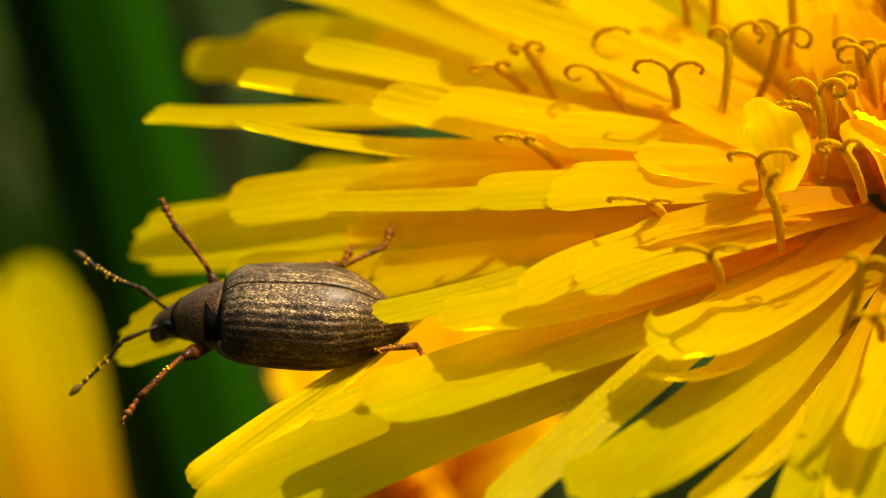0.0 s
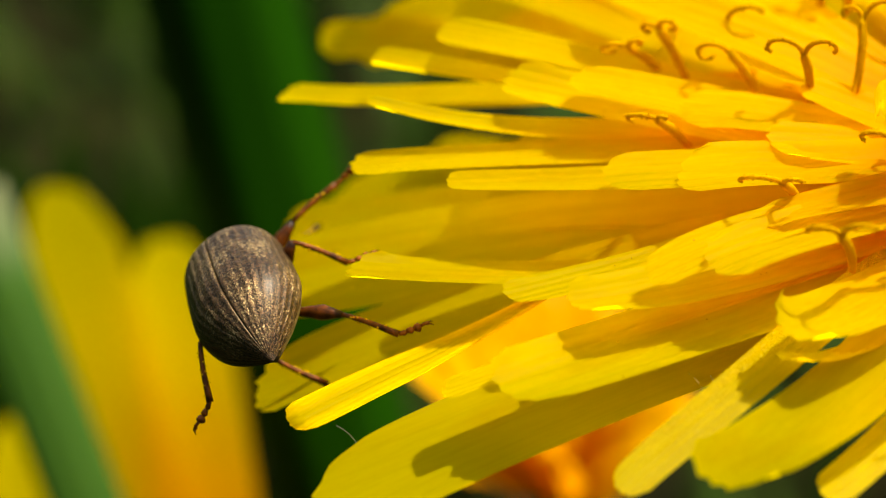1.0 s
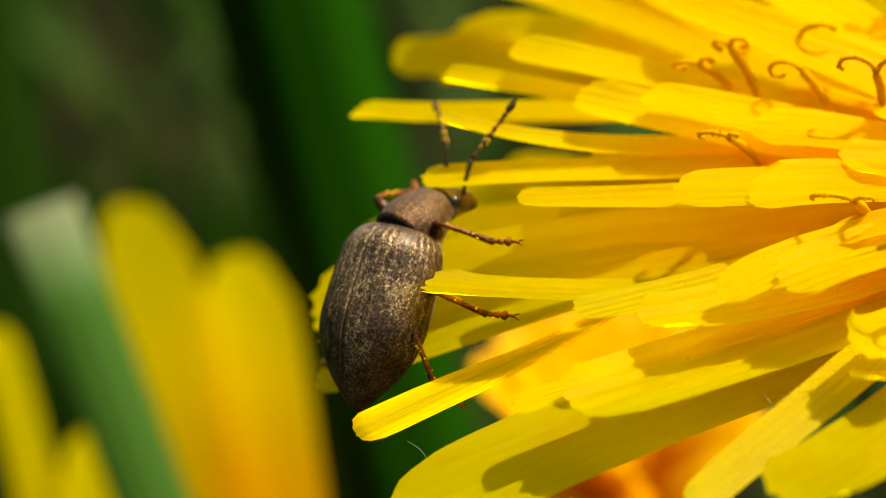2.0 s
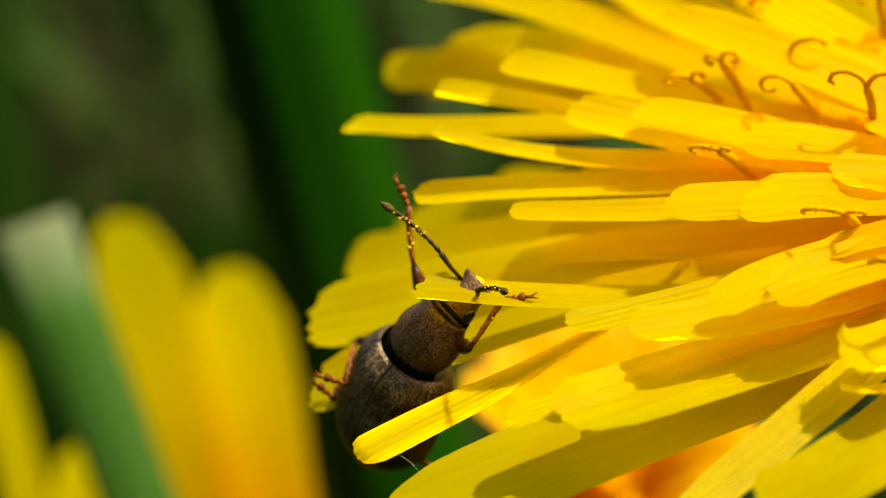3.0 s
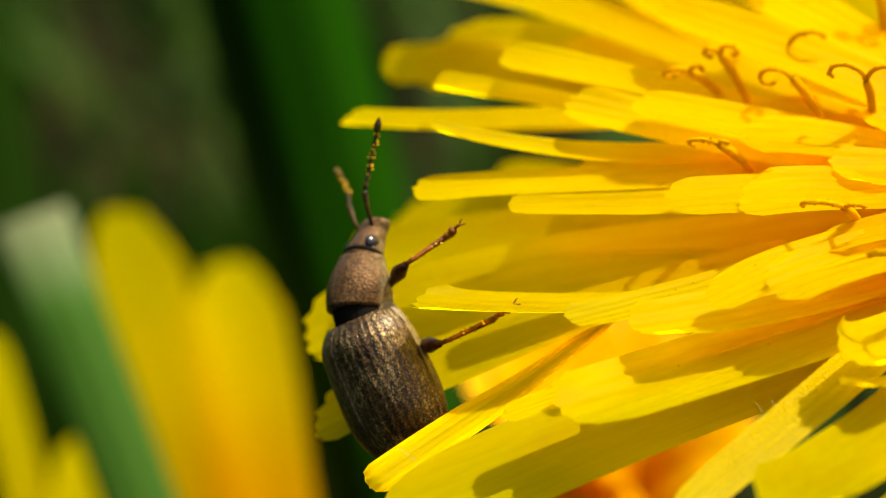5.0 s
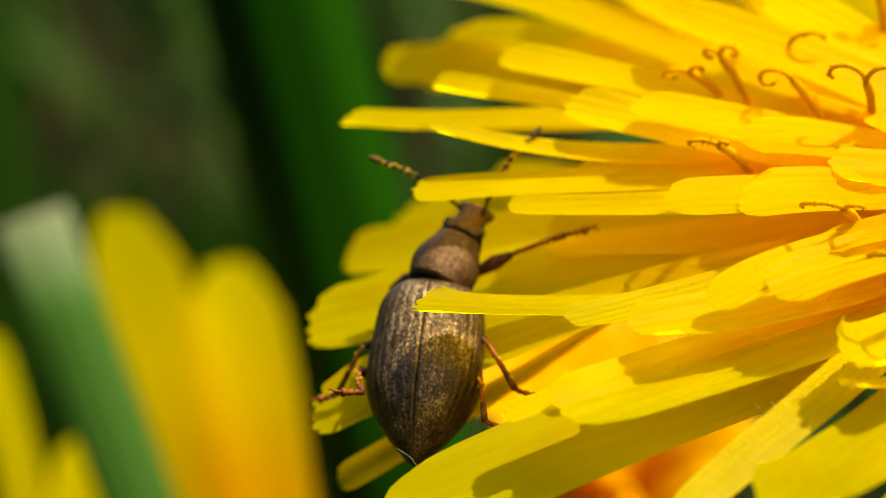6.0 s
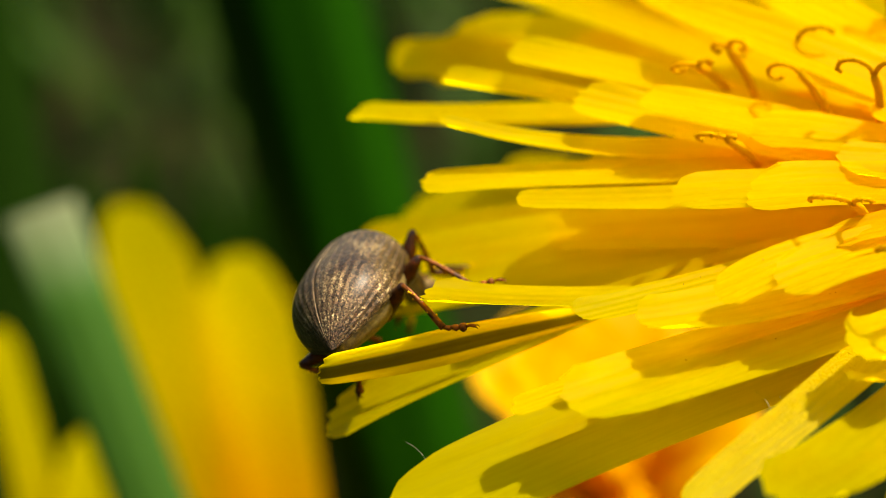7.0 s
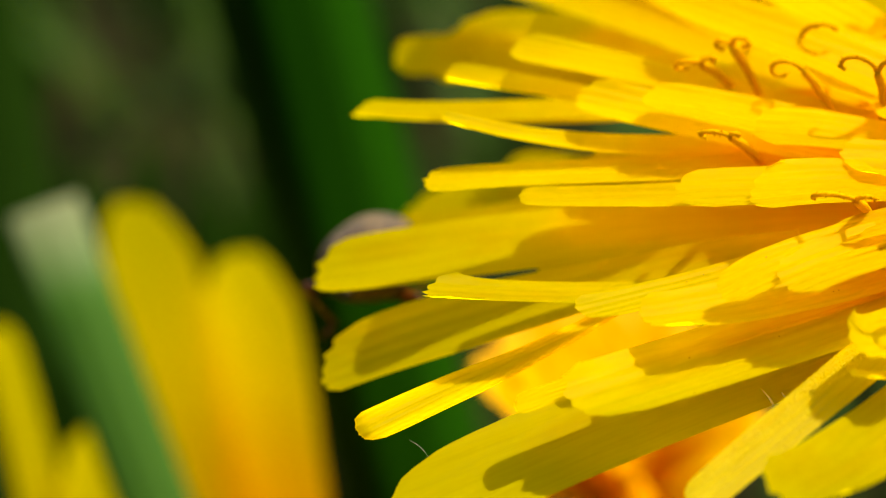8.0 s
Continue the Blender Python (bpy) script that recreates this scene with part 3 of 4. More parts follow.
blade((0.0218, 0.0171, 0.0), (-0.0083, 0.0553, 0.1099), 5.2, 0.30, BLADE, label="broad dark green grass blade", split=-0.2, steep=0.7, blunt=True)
# strip added beside the broad blade to paint its shaded left half
blade((0.0187, 0.0184, 0.0), (-0.0120, 0.0573, 0.1096), 2.7, 0.30, BLADE_SHADED, label="dark strip standing in for the shaded half of the broad blade", blunt=True)
# blurred blades behind the bud, in the shade-darkened green
blade((-0.0009, 0.0610, 0.0), (-0.0239, 0.0910, 0.0823), 11.0, 0.30, BLADE_SHADED, label="blurred dark grass blade behind the flower bud")
blade((-0.0193, 0.0770, 0.0), (-0.0218, 0.1057, 0.0788), 13.0, 0.30, BLADE_SHADED, label="blurred dark grass blade behind the flower bud")
blade((-0.0076, 0.0663, 0.0), (-0.0167, 0.0958, 0.0807), 12.0, 0.30, BLADE_SHADED, label="blurred dark grass blade behind the flower bud")
blade((-0.0200, 0.0876, 0.0), (-0.0150, 0.1144, 0.0734), 13.0, 0.30, BLADE_SHADED, label="blurred dark grass blade behind the flower bud")
blade((-0.0239, 0.0504, 0.0), (-0.0203, 0.0808, 0.0835), 10.0, 0.30, BLADE_SHADED, label="blurred dark grass blade behind the flower bud")
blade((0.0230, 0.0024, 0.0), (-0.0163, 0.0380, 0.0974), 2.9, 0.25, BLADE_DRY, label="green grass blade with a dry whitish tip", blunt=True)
blade((-0.0170, 0.0502, 0.0000), (-0.0336, 0.1134, 0.1001), 7, 0.3, BLADE_SHADED, label="blurred dark green grass blade")
yellow_bud = thing("dandelion_flower", LEAN, "half-open yellow dandelion with upright petals", "flower")
petal((-7.84, 44.71, -20.25), (-13.75, 47.61, 1.48), 4.05, bow=0.3, cup=0.06, tiplong=0.6, teeth=0.02, along=(0.05, 1.0), mat=FAR_PETAL, parent=yellow_bud, seed=700, neck=0.6)
petal((-5.63, 44.71, -20.25), (-9.37, 48.51, -0.72), 4.24, bow=0.3, cup=0.06, tiplong=0.6, teeth=0.02, along=(-0.35, 1.0), mat=FAR_PETAL, parent=yellow_bud, seed=701, neck=0.6)
petal((-11.17, 44.71, -22.61), (-15.80, 46.72, -8.41), 3.16, bow=0.3, cup=0.06, tiplong=0.6, teeth=0.02, along=(0.35, 1.0), mat=FAR_PETAL, parent=yellow_bud, seed=702, neck=0.6)
petal((-14.49, 44.71, -22.61), (-19.77, 48.51, -3.89), 1.88, bow=0.3, cup=0.06, tiplong=0.6, teeth=0.02, along=(0.35, 1.0), mat=FAR_PETAL, parent=yellow_bud, seed=703, neck=0.6)
petal((-5.42, 44.71, -21.43), (-11.75, 51.20, -3.50), 5.92, bow=0.3, cup=0.06, tiplong=0.6, teeth=0.02, along=(-0.35, 1.0), mat=FAR_PETAL, parent=yellow_bud, seed=704, neck=0.6)
low_flower = thing("dandelion_flower", LEAN, "orange-yellow dandelion flower lower in the grass", "flower")
petal((7.03, 34.00, -10.86), (1.25, 32.00, -4.27), 3.38, bow=0.6, cup=0.2, along=(0.14, 0.42), mat=LOW_PETAL, parent=low_flower, seed=760, neck=0.6)
petal((7.03, 34.00, -10.86), (2.19, 33.00, -3.08), 3.38, bow=0.6, cup=0.2, along=(0.14, 0.42), mat=LOW_PETAL, parent=low_flower, seed=761, neck=0.6)
petal((7.03, 34.00, -10.86), (4.15, 35.00, -2.52), 3.38, bow=0.6, cup=0.2, along=(0.14, 0.42), mat=LOW_PETAL, parent=low_flower, seed=762, neck=0.6)
petal((7.03, 34.00, -10.86), (6.55, 36.00, -2.23), 3.38, bow=0.6, cup=0.2, along=(0.14, 0.42), mat=LOW_PETAL, parent=low_flower, seed=763, neck=0.6)
petal((7.03, 34.00, -10.86), (9.13, 36.00, -3.19), 3.38, bow=0.6, cup=0.2, along=(0.14, 0.42), mat=LOW_PETAL, parent=low_flower, seed=764, neck=0.6)
petal((7.03, 34.00, -10.86), (10.93, 35.00, -4.64), 3.38, bow=0.6, cup=0.2, along=(0.14, 0.42), mat=LOW_PETAL, parent=low_flower, seed=765, neck=0.6)
petal((7.03, 34.00, -10.86), (11.74, 34.00, -6.68), 3.12, bow=0.6, cup=0.2, along=(0.14, 0.42), mat=LOW_PETAL, parent=low_flower, seed=766, neck=0.6)
petal((7.03, 34.00, -10.86), (2.31, 30.00, -6.36), 3.38, bow=0.6, cup=0.2, along=(0.14, 0.42), mat=LOW_PETAL, parent=low_flower, seed=767, neck=0.6)
petal((7.03, 34.00, -10.86), (4.41, 32.00, -4.27), 3.12, bow=0.6, cup=0.2, along=(0.14, 0.42), mat=LOW_PETAL, parent=low_flower, seed=768, neck=0.6)
petal((7.03, 34.00, -10.86), (6.95, 33.00, -4.11), 3.12, bow=0.6, cup=0.2, along=(0.14, 0.42), mat=LOW_PETAL, parent=low_flower, seed=769, neck=0.6)
petal((7.03, 34.00, -10.86), (9.11, 32.00, -5.29), 3.12, bow=0.6, cup=0.2, along=(0.14, 0.42), mat=LOW_PETAL, parent=low_flower, seed=770, neck=0.6)
petal((7.03, 34.00, -10.86), (4.25, 29.00, -6.67), 3.12, bow=0.6, cup=0.2, along=(0.14, 0.42), mat=LOW_PETAL, parent=low_flower, seed=771, neck=0.6)
petal((7.03, 34.00, -10.86), (7.30, 30.00, -6.36), 3.12, bow=0.6, cup=0.2, along=(0.14, 0.42), mat=LOW_PETAL, parent=low_flower, seed=772, neck=0.6)
petal((7.03, 34.00, -10.86), (9.89, 30.00, -7.16), 3.12, bow=0.6, cup=0.2, along=(0.14, 0.42), mat=LOW_PETAL, parent=low_flower, seed=773, neck=0.6)
petal((7.03, 34.00, -10.86), (1.50, 29.00, -8.25), 3.38, bow=0.6, cup=0.2, along=(0.14, 0.42), mat=LOW_PETAL, parent=low_flower, seed=774, neck=0.6)
bm = bmesh.new()
top, foot = Vector((-6.30, 45.91, -21.70)), LEAN.inverted() @ Vector((-0.0083, 0.0397, 0.0)) * 1000
tube(bm, [top + Vector((0, 0, 0.5)), top - Vector((0, 0, 4)), top.lerp(foot, 0.12), top.lerp(foot, 0.5), foot], [2.4, 3.0, 1.6, 1.5, 1.7], 14)
part("stalk", bm, STALK, yellow_bud, "green cup and stalk")
bm = bmesh.new()
top, foot = Vector((7.03, 34.00, -11.07)), LEAN.inverted() @ Vector((0.0070, 0.0382, 0.0)) * 1000
tube(bm, [top + Vector((0, 0, 0.5)), top - Vector((0, 0, 4)), top.lerp(foot, 0.12), top.lerp(foot, 0.5), foot], [2.4, 3.0, 1.6, 1.5, 1.7], 14)
part("stalk", bm, STALK, low_flower, "green cup and stalk")

# the lawn behind: many thin leaning blades in one sheet of turf
rnd = random.Random(5)
verts, faces = [], []
for k in range(24000):
    x, y = rnd.uniform(-0.42, 0.42), rnd.uniform(-0.25, 0.8)
    if k > 5200:
        far, way = 0.4 + 5.0 * rnd.random(), rnd.uniform(0, 6.283)
        x, y = far * math.cos(way), 0.2 + far * math.sin(way)
    if y < 0.075 and abs(x) < 0.2 and rnd.random() < 0.8:
        continue
    wide = 1 + 1.5 * max(0, math.hypot(x, y) - 0.8)
    h, w, a = rnd.uniform(0.02, 0.055) * (1 + 0.6 * noise.noise(Vector((x * 20, y * 20, 0)))), rnd.uniform(0.001, 0.0026) * wide, rnd.uniform(0, 6.28)
    dx, dy, lean = math.cos(a), math.sin(a), rnd.uniform(0.2, 1.1)
    n = len(verts)
    for f, ww in ((0, 1), (0.4, 0.9), (0.75, 0.6), (1, 0.08)):
        cx, cy, cz = x + dx * lean * h * f * f, y + dy * lean * h * f * f, h * f * (1 - 0.25 * lean * f)
        verts += [(cx - dy * w * ww, cy + dx * w * ww, cz), (cx + dy * w * ww, cy - dx * w * ww, cz)]
    faces += [(n + 2 * i, n + 2 * i + 1, n + 2 * i + 3, n + 2 * i + 2) for i in range(3)]
# unseen ring of tall blades, added to cut sky light near the horizon
for k in range(2600):
    way, far = rnd.uniform(0, 6.283), rnd.uniform(0.12, 0.32)
    x, y = far * math.cos(way), far * math.sin(way)
    if y > -0.03 and abs(x) < 0.07 + 0.35 * (y + 0.05):
        continue
    h, w, a, lean = rnd.uniform(0.12, 0.26), rnd.uniform(0.0025, 0.005), rnd.uniform(0, 6.28), rnd.uniform(0.1, 0.5)
    n = len(verts)
    for f, ww in ((0, 1), (0.4, 0.9), (0.75, 0.6), (1, 0.08)):
        out = lean * h * f * f
        cx, cy, cz = x + math.cos(way) * out, y + math.sin(way) * out, h * f * (1 - 0.25 * lean * f)
        verts += [(cx - math.sin(a) * w * ww, cy + math.cos(a) * w * ww, cz), (cx + math.sin(a) * w * ww, cy - math.cos(a) * w * ww, cz)]
    faces += [(n + 2 * i, n + 2 * i + 1, n + 2 * i + 3, n + 2 * i + 2) for i in range(3)]
me = bpy.data.meshes.new("grass")
me.from_pydata(verts, [], faces)
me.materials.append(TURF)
tagged(new("grass", me), "dark green meadow grass, with an unseen taller ring added to block low sky light", "grass", kind="stuff")

# a few loose plant fibres caught on the petals
def fibre(a, b, sag):
    a, b = Vector(a), Vector(b)
    bm = bmesh.new()
    tube(bm, [a.lerp(b, k / 8) + Vector((sag, 0, sag)) * math.sin(k / 8 * math.pi) for k in range(9)], 0.0022, 5)
    return part("fibre", bm, FIBRE, flower, "fine white plant hair")


fibre((-0.93, -2.20, -4.33), (-0.43, -2.20, -4.89), 0.06)
fibre((6.38, -3.00, -3.18), (6.75, -3.00, -3.75), 0.05)
fibre((6.85, -3.00, -3.26), (6.97, -3.00, -3.65), 0.03)


# ---- the weevil ----
# Its own frame: x ahead, y to its left, z up from its back; millimetres.
weevil = thing("weevil", LEAN, "small grey-brown weevil with ribbed scaly wing cases and rust-red legs", "beetle")


def half_width(s):
    """Wing cases from the pointed tail (s = 0) to the rounded shoulders (s = 1)."""
    if s < 0.48:
        return 1.29 * math.sin(math.pi / 2 * (max(s, 0) / 0.48) ** 0.93)
    return 1.29 - 0.16 * ((s - 0.48) / 0.52) ** 1.8 - 0.24 * max(0, (s - 0.82) / 0.18) ** 2.5


def back_height(s):
    """Height of the back above the body's middle."""
    tail = 1.10 * math.sin(math.pi / 2 * min(1, s / 0.5) ** 0.72)
    return tail - 0.06 * max(0, (s - 0.5) / 0.5) ** 2 - 0.32 * max(0, (s - 0.85) / 0.15) ** 2


def elytron(sign):
    def point(s, t):
        u = (t + 1) / 2
        th = radians(104) * u
        k = 0.5 + 0.5 * math.cos(u * 20 * math.pi)
        rib = 0.0025 * (1 - k ** 4) * min(1, 5 * s)
        y = half_width(s) * math.sin(th) ** 0.92
        z = back_height(s) * math.cos(th)
        return (-2.35 + 4.15 * s, sign * (max(y, 0.004) * (1 + rib)), z * (1 + rib) - 0.30 * (1 - s) ** 3)
    ob = sheet_mesh("elytron", point, 40, 60, 0.05, ELYTRA, weevil)
    at = ob.data.attributes.new("across", "FLOAT", "POINT")
    t = np.tile(np.linspace(0, 1, 61), 41)
    at.data.foreach_set("value", np.concatenate([t, t]))
    return ob


def blob(points_at, rings, sides, name, mat, parent, label=""):
    """A closed rounded body: points_at(s) gives x, half width, top, bottom, in millimetres."""
    bm = bmesh.new()
    loops = []
    for i in range(rings + 1):
        x, w, top, bottom = points_at(i / rings)
        mid, hh = (top + bottom) / 2, (top - bottom) / 2
        loops.append([bm.verts.new(Vector((x, w * math.cos(a), mid + hh * math.sin(a))) * MM) for a in (2 * math.pi * k / sides for k in range(sides))])
    for a, b in zip(loops, loops[1:]):
        for k in range(sides):
            bm.faces.new((a[k], a[(k + 1) % sides], b[(k + 1) % sides], b[k]))
    bm.faces.new(list(reversed(loops[0])))
    bm.faces.new(loops[-1])
    bmesh.ops.recalc_face_normals(bm, faces=bm.faces)
    return part(name, bm, mat, parent, label)


def scaled(bm, size, place):
    bmesh.ops.scale(bm, vec=Vector(size) * MM, verts=bm.verts)
    bmesh.ops.translate(bm, vec=Vector(place) * MM, verts=bm.verts)
    return bm


elytron(1), elytron(-1)
blob(lambda s: (-2.2 + 4.1 * s, half_width(s) * 0.92, 0.25 * math.sin(math.pi * s) ** 0.5 - 0.25 * (1 - s) ** 3, -0.36 - 0.56 * math.sin(math.pi * (0.04 + 0.86 * s)) ** 0.7), 20, 24, "abdomen", BELLY, weevil, "pale olive scaly underside")
# the gap's darkness is put into this ring's black colour
blob(lambda s: (1.45 + 0.75 * s, 0.74 - 0.12 * s, 0.62 - 0.12 * s, -0.56), 5, 20, "neck_ring", GAP_SHADE, weevil, "ring painted black as the shade in the gap behind the neck shield")
NECK = Vector((1.80, 0, -0.05))
pron = blob(lambda s: (0.04 + 1.28 * s, 0.78 * (0.90 + 0.20 * math.sin(math.pi * min(1, s * 1.15)) - 0.18 * s), 0.80 - 0.30 * s + 0.10 * math.sin(math.pi * s), -0.80 + 0.30 * s), 18, 36, "pronotum", THORAX, weevil, "coppery grey-brown neck shield")
head = blob(lambda s: (1.20 + 1.06 * s, 0.54 - 0.12 * s - 0.09 * math.sin(math.pi * max(0, s - 0.35) / 0.65) + (0.05 if s > 0.85 else 0), 0.47 - 0.24 * s ** 1.4, -0.42 + 0.12 * s), 16, 24, "head", THORAX, weevil, "grey-brown head with a short broad snout")
for sgn in (1, -1):
    bm = bmesh.new()
    bmesh.ops.create_uvsphere(bm, u_segments=16, v_segments=10, radius=1.0)
    part("eye", scaled(bm, (0.19, 0.11, 0.19), (1.56, sgn * 0.41, 0.14)), EYE, head, "glossy black bead eye")
# thin black band added to paint the dark crease at the head
blob(lambda s: (1.30 + 0.11 * s, 0.545 - 0.012 * s, 0.478 - 0.01 * s, -0.43), 2, 24, "neck_crease", GAP_SHADE, head, "band painted black as the shade in the crease behind the head")
bm = bmesh.new()
bmesh.ops.create_icosphere(bm, subdivisions=2, radius=1.0)
for v in bm.verts:
    v.co *= 1 + 0.7 * noise.noise(v.co * 4)
part("pollen_cap", scaled(bm, (0.07, 0.17, 0.08), (2.25, 0, 0.10)), POLLEN, head, "yellow pollen stuck on the snout")


def antenna(sgn):
    bm = bmesh.new()
    tube(bm, [(0, 0, 0), (0.4, 0.02, 0.05), (0.78, 0.0, 0.08), (0.86, 0, 0.08)], [0.045, 0.05, 0.07, 0.05], 8)
    scape = part("antenna", bm, FEELER, weevil, "thin elbowed dark brown feeler dusted with pollen")
    bm = bmesh.new()
    pts, rad = [], []
    for k in range(7):
        for f, r in ((0.05, 0.032), (0.55, 0.060), (0.95, 0.048)):
            q = (k + f) * 0.205
            pts.append((0.84 + q * 0.9, sgn * (0.05 * q + 0.10 * q * q), 0.08 - 0.36 * q + 0.08 * q * q))
            rad.append(r)
    tube(bm, pts, rad, 8)
    plain_faces = len(bm.faces)
    spots = random.Random(40 + sgn)
    for k in range(40):
        p = spots.choice(pts[6:])
        made = bmesh.ops.create_icosphere(bm, subdivisions=1, radius=spots.uniform(0.018, 0.034) * MM)["verts"]
        bmesh.ops.translate(bm, vec=(Vector(p) + Vector((0, spots.uniform(-1, 1), spots.uniform(-1, 1))) * 0.06) * MM, verts=made)
    beads = part("funicle", bm, FEELER, scape)
    beads.data.materials.append(POLLEN)
    beads.data.polygons.foreach_set("material_index", [0 if i < plain_faces else 1 for i in range(len(beads.data.polygons))])
    bm = bmesh.new()
    end = Vector(pts[-1])
    d = (Vector(pts[-1]) - Vector(pts[-4])).normalized()
    tube(bm, [end, end + d * 0.09, end + d * 0.2, end + d * 0.31, end + d * 0.38], [0.04, 0.08, 0.09, 0.06, 0.02], 8)
    part("club", bm, CLUB, scape, "dark spindle-shaped feeler tip")
    return scape


ANT = {1: antenna(1), -1: antenna(-1)}
FEMUR, TIBIA = 1.22, 1.35


def leg():
    bm = bmesh.new()
    tube(bm, [(-0.05, 0, 0), (0.12, 0, 0), (0.45, 0, 0.02), (0.78, 0, 0.03), (1.05, 0, 0.01), (FEMUR, 0, 0)], [0.08, 0.09, 0.135, 0.185, 0.12, 0.08], 12)
    thigh = part("leg", bm, THIGH, weevil, "rust-red swollen thigh with a thin shin")
    bm = bmesh.new()
    tube(bm, [(0, 0, 0), (0.2, 0, 0.03), (0.7, 0, 0.04), (1.15, 0, 0.01), (TIBIA, 0, 0)], [0.055, 0.056, 0.062, 0.076, 0.084], 10)
    for k in range(16):
        x, a = 0.12 + 0.074 * k, k * 2.4
        q = Vector((x, 0.045 * math.cos(a), 0.03 + 0.045 * math.sin(a)))
        tube(bm, [q, q + Vector((0.07, 0.06 * math.cos(a), 0.06 * math.sin(a)))], [0.009, 0.003], 4)
    plain_faces = len(bm.faces)
    spots = random.Random(len(bpy.data.meshes))
    for k in range(9):
        x, a = spots.uniform(0.1, 1.1), spots.uniform(0, 6.28)
        made = bmesh.ops.create_icosphere(bm, subdivisions=1, radius=spots.uniform(0.02, 0.04) * MM)["verts"]
        bmesh.ops.translate(bm, vec=Vector((x, 0.07 * math.cos(a), 0.03 + 0.07 * math.sin(a))) * MM, verts=made)
    shin = part("tibia", bm, LEG, thigh)
    shin.data.materials.append(POLLEN)
    shin.data.polygons.foreach_set("material_index", [0 if i < plain_faces else 1 for i in range(len(shin.data.polygons))])
    bm = bmesh.new()
    for k, (x, r) in enumerate(((0.0, 0.07), (0.17, 0.085), (0.34, 0.115))):
        tube(bm, [(x, 0, 0), (x + 0.06, 0, 0), (x + 0.13, 0, -0.015), (x + 0.18, 0, -0.02)], [0.04, r * 0.8, r, r * 0.5], 8)
    tube(bm, [(0.48, 0, 0), (0.62, 0, 0.03), (0.70, 0, 0.01)], [0.035, 0.04, 0.05], 6)
    for s in (1, -1):
        tube(bm, [(0.68, s * 0.02, 0.01), (0.76, s * 0.06, 0.0), (0.80, s * 0.07, -0.05)], [0.022, 0.016, 0.005], 6)
    part("tarsus", bm, LEG, thigh, "three-lobed foot with paired claws")
    return thigh


HIPS = {"RF": (0.70, -0.40, -0.52), "RM": (0.75, -0.55, -0.72), "RH": (-0.35, -0.60, -0.80),
        "LF": (0.70, 0.40, -0.52), "LM": (0.75, 0.55, -0.72), "LH": (-0.35, 0.60, -0.80)}
LEGS = {k: leg() for k in HIPS}


# ---- what moves ----
FOOT_RF = ((0.0, 3.25, -2.25, 1.18), (0.2, 3.13, -1.45, -0.94), (0.5, 0.81, -2.31, 0.15), (0.8, 2.60, -0.60, -1.50), (1.0, 2.61, -2.96, -0.65), (1.2, 3.11, -1.40, -0.82), (1.5, 0.63, -2.08, 0.09), (2.2, 2.88, -1.57, -0.99), (2.8, 4.59, -1.04, -1.53), (3.0, 3.75, -0.79, -1.20), (3.2, 3.81, -1.92, -2.78), (3.5, 3.27, -2.11, -1.92), (4.0, 1.60, -1.66, -2.08), (4.4, 0.89, -0.84, -3.12), (4.7, 1.00, -0.90, -3.16), (5.2, 3.06, -1.62, -0.91), (5.8, 2.62, -2.69, -0.84), (6.0, 3.65, -2.95, -0.30), (6.2, 3.19, -1.56, -0.86), (6.5, 1.81, -1.95, 0.25), (7.0, 3.00, -0.70, -1.20), (7.2, 3.15, -1.62, -0.89), (7.4, 1.23, -2.72, 0.11), (7.6, 1.59, -2.91, -0.20), (7.8, 3.22, -1.51, -0.97), (8.0, 2.89, -2.03, 0.69))
FOOT_RM = ((0.0, -0.78, -1.73, -0.04), (0.2, 1.03, -2.13, -1.04), (0.5, -1.75, -1.57, -0.44), (0.8, 1.20, -0.80, -1.50), (1.0, 0.44, -2.14, -1.23), (1.2, 0.83, -2.23, -0.91), (1.5, -1.18, -1.61, -0.61), (2.2, 1.29, -2.16, -0.92), (2.8, 2.67, -1.98, -1.96), (3.0, 1.98, -1.57, -0.60), (3.2, 0.84, -1.95, -1.76), (3.5, 0.92, -1.87, -2.47), (4.0, -0.87, -2.07, -2.42), (4.4, -0.94, -0.96, -2.22), (4.7, -0.85, -1.10, -2.28), (5.2, 1.21, -2.23, -1.08), (5.8, 0.71, -2.17, -0.78), (6.0, -0.44, -2.11, 0.01), (6.2, 0.95, -2.75, -0.75), (6.5, 0.57, -2.45, -2.15), (7.0, 0.57, -2.31, -1.41), (7.2, 1.09, -2.19, -1.03), (7.4, 0.70, -2.71, -1.36), (7.6, -0.01, -2.62, -1.18), (7.8, 0.84, -2.22, -1.01), (8.0, 0.86, -2.25, -1.01))
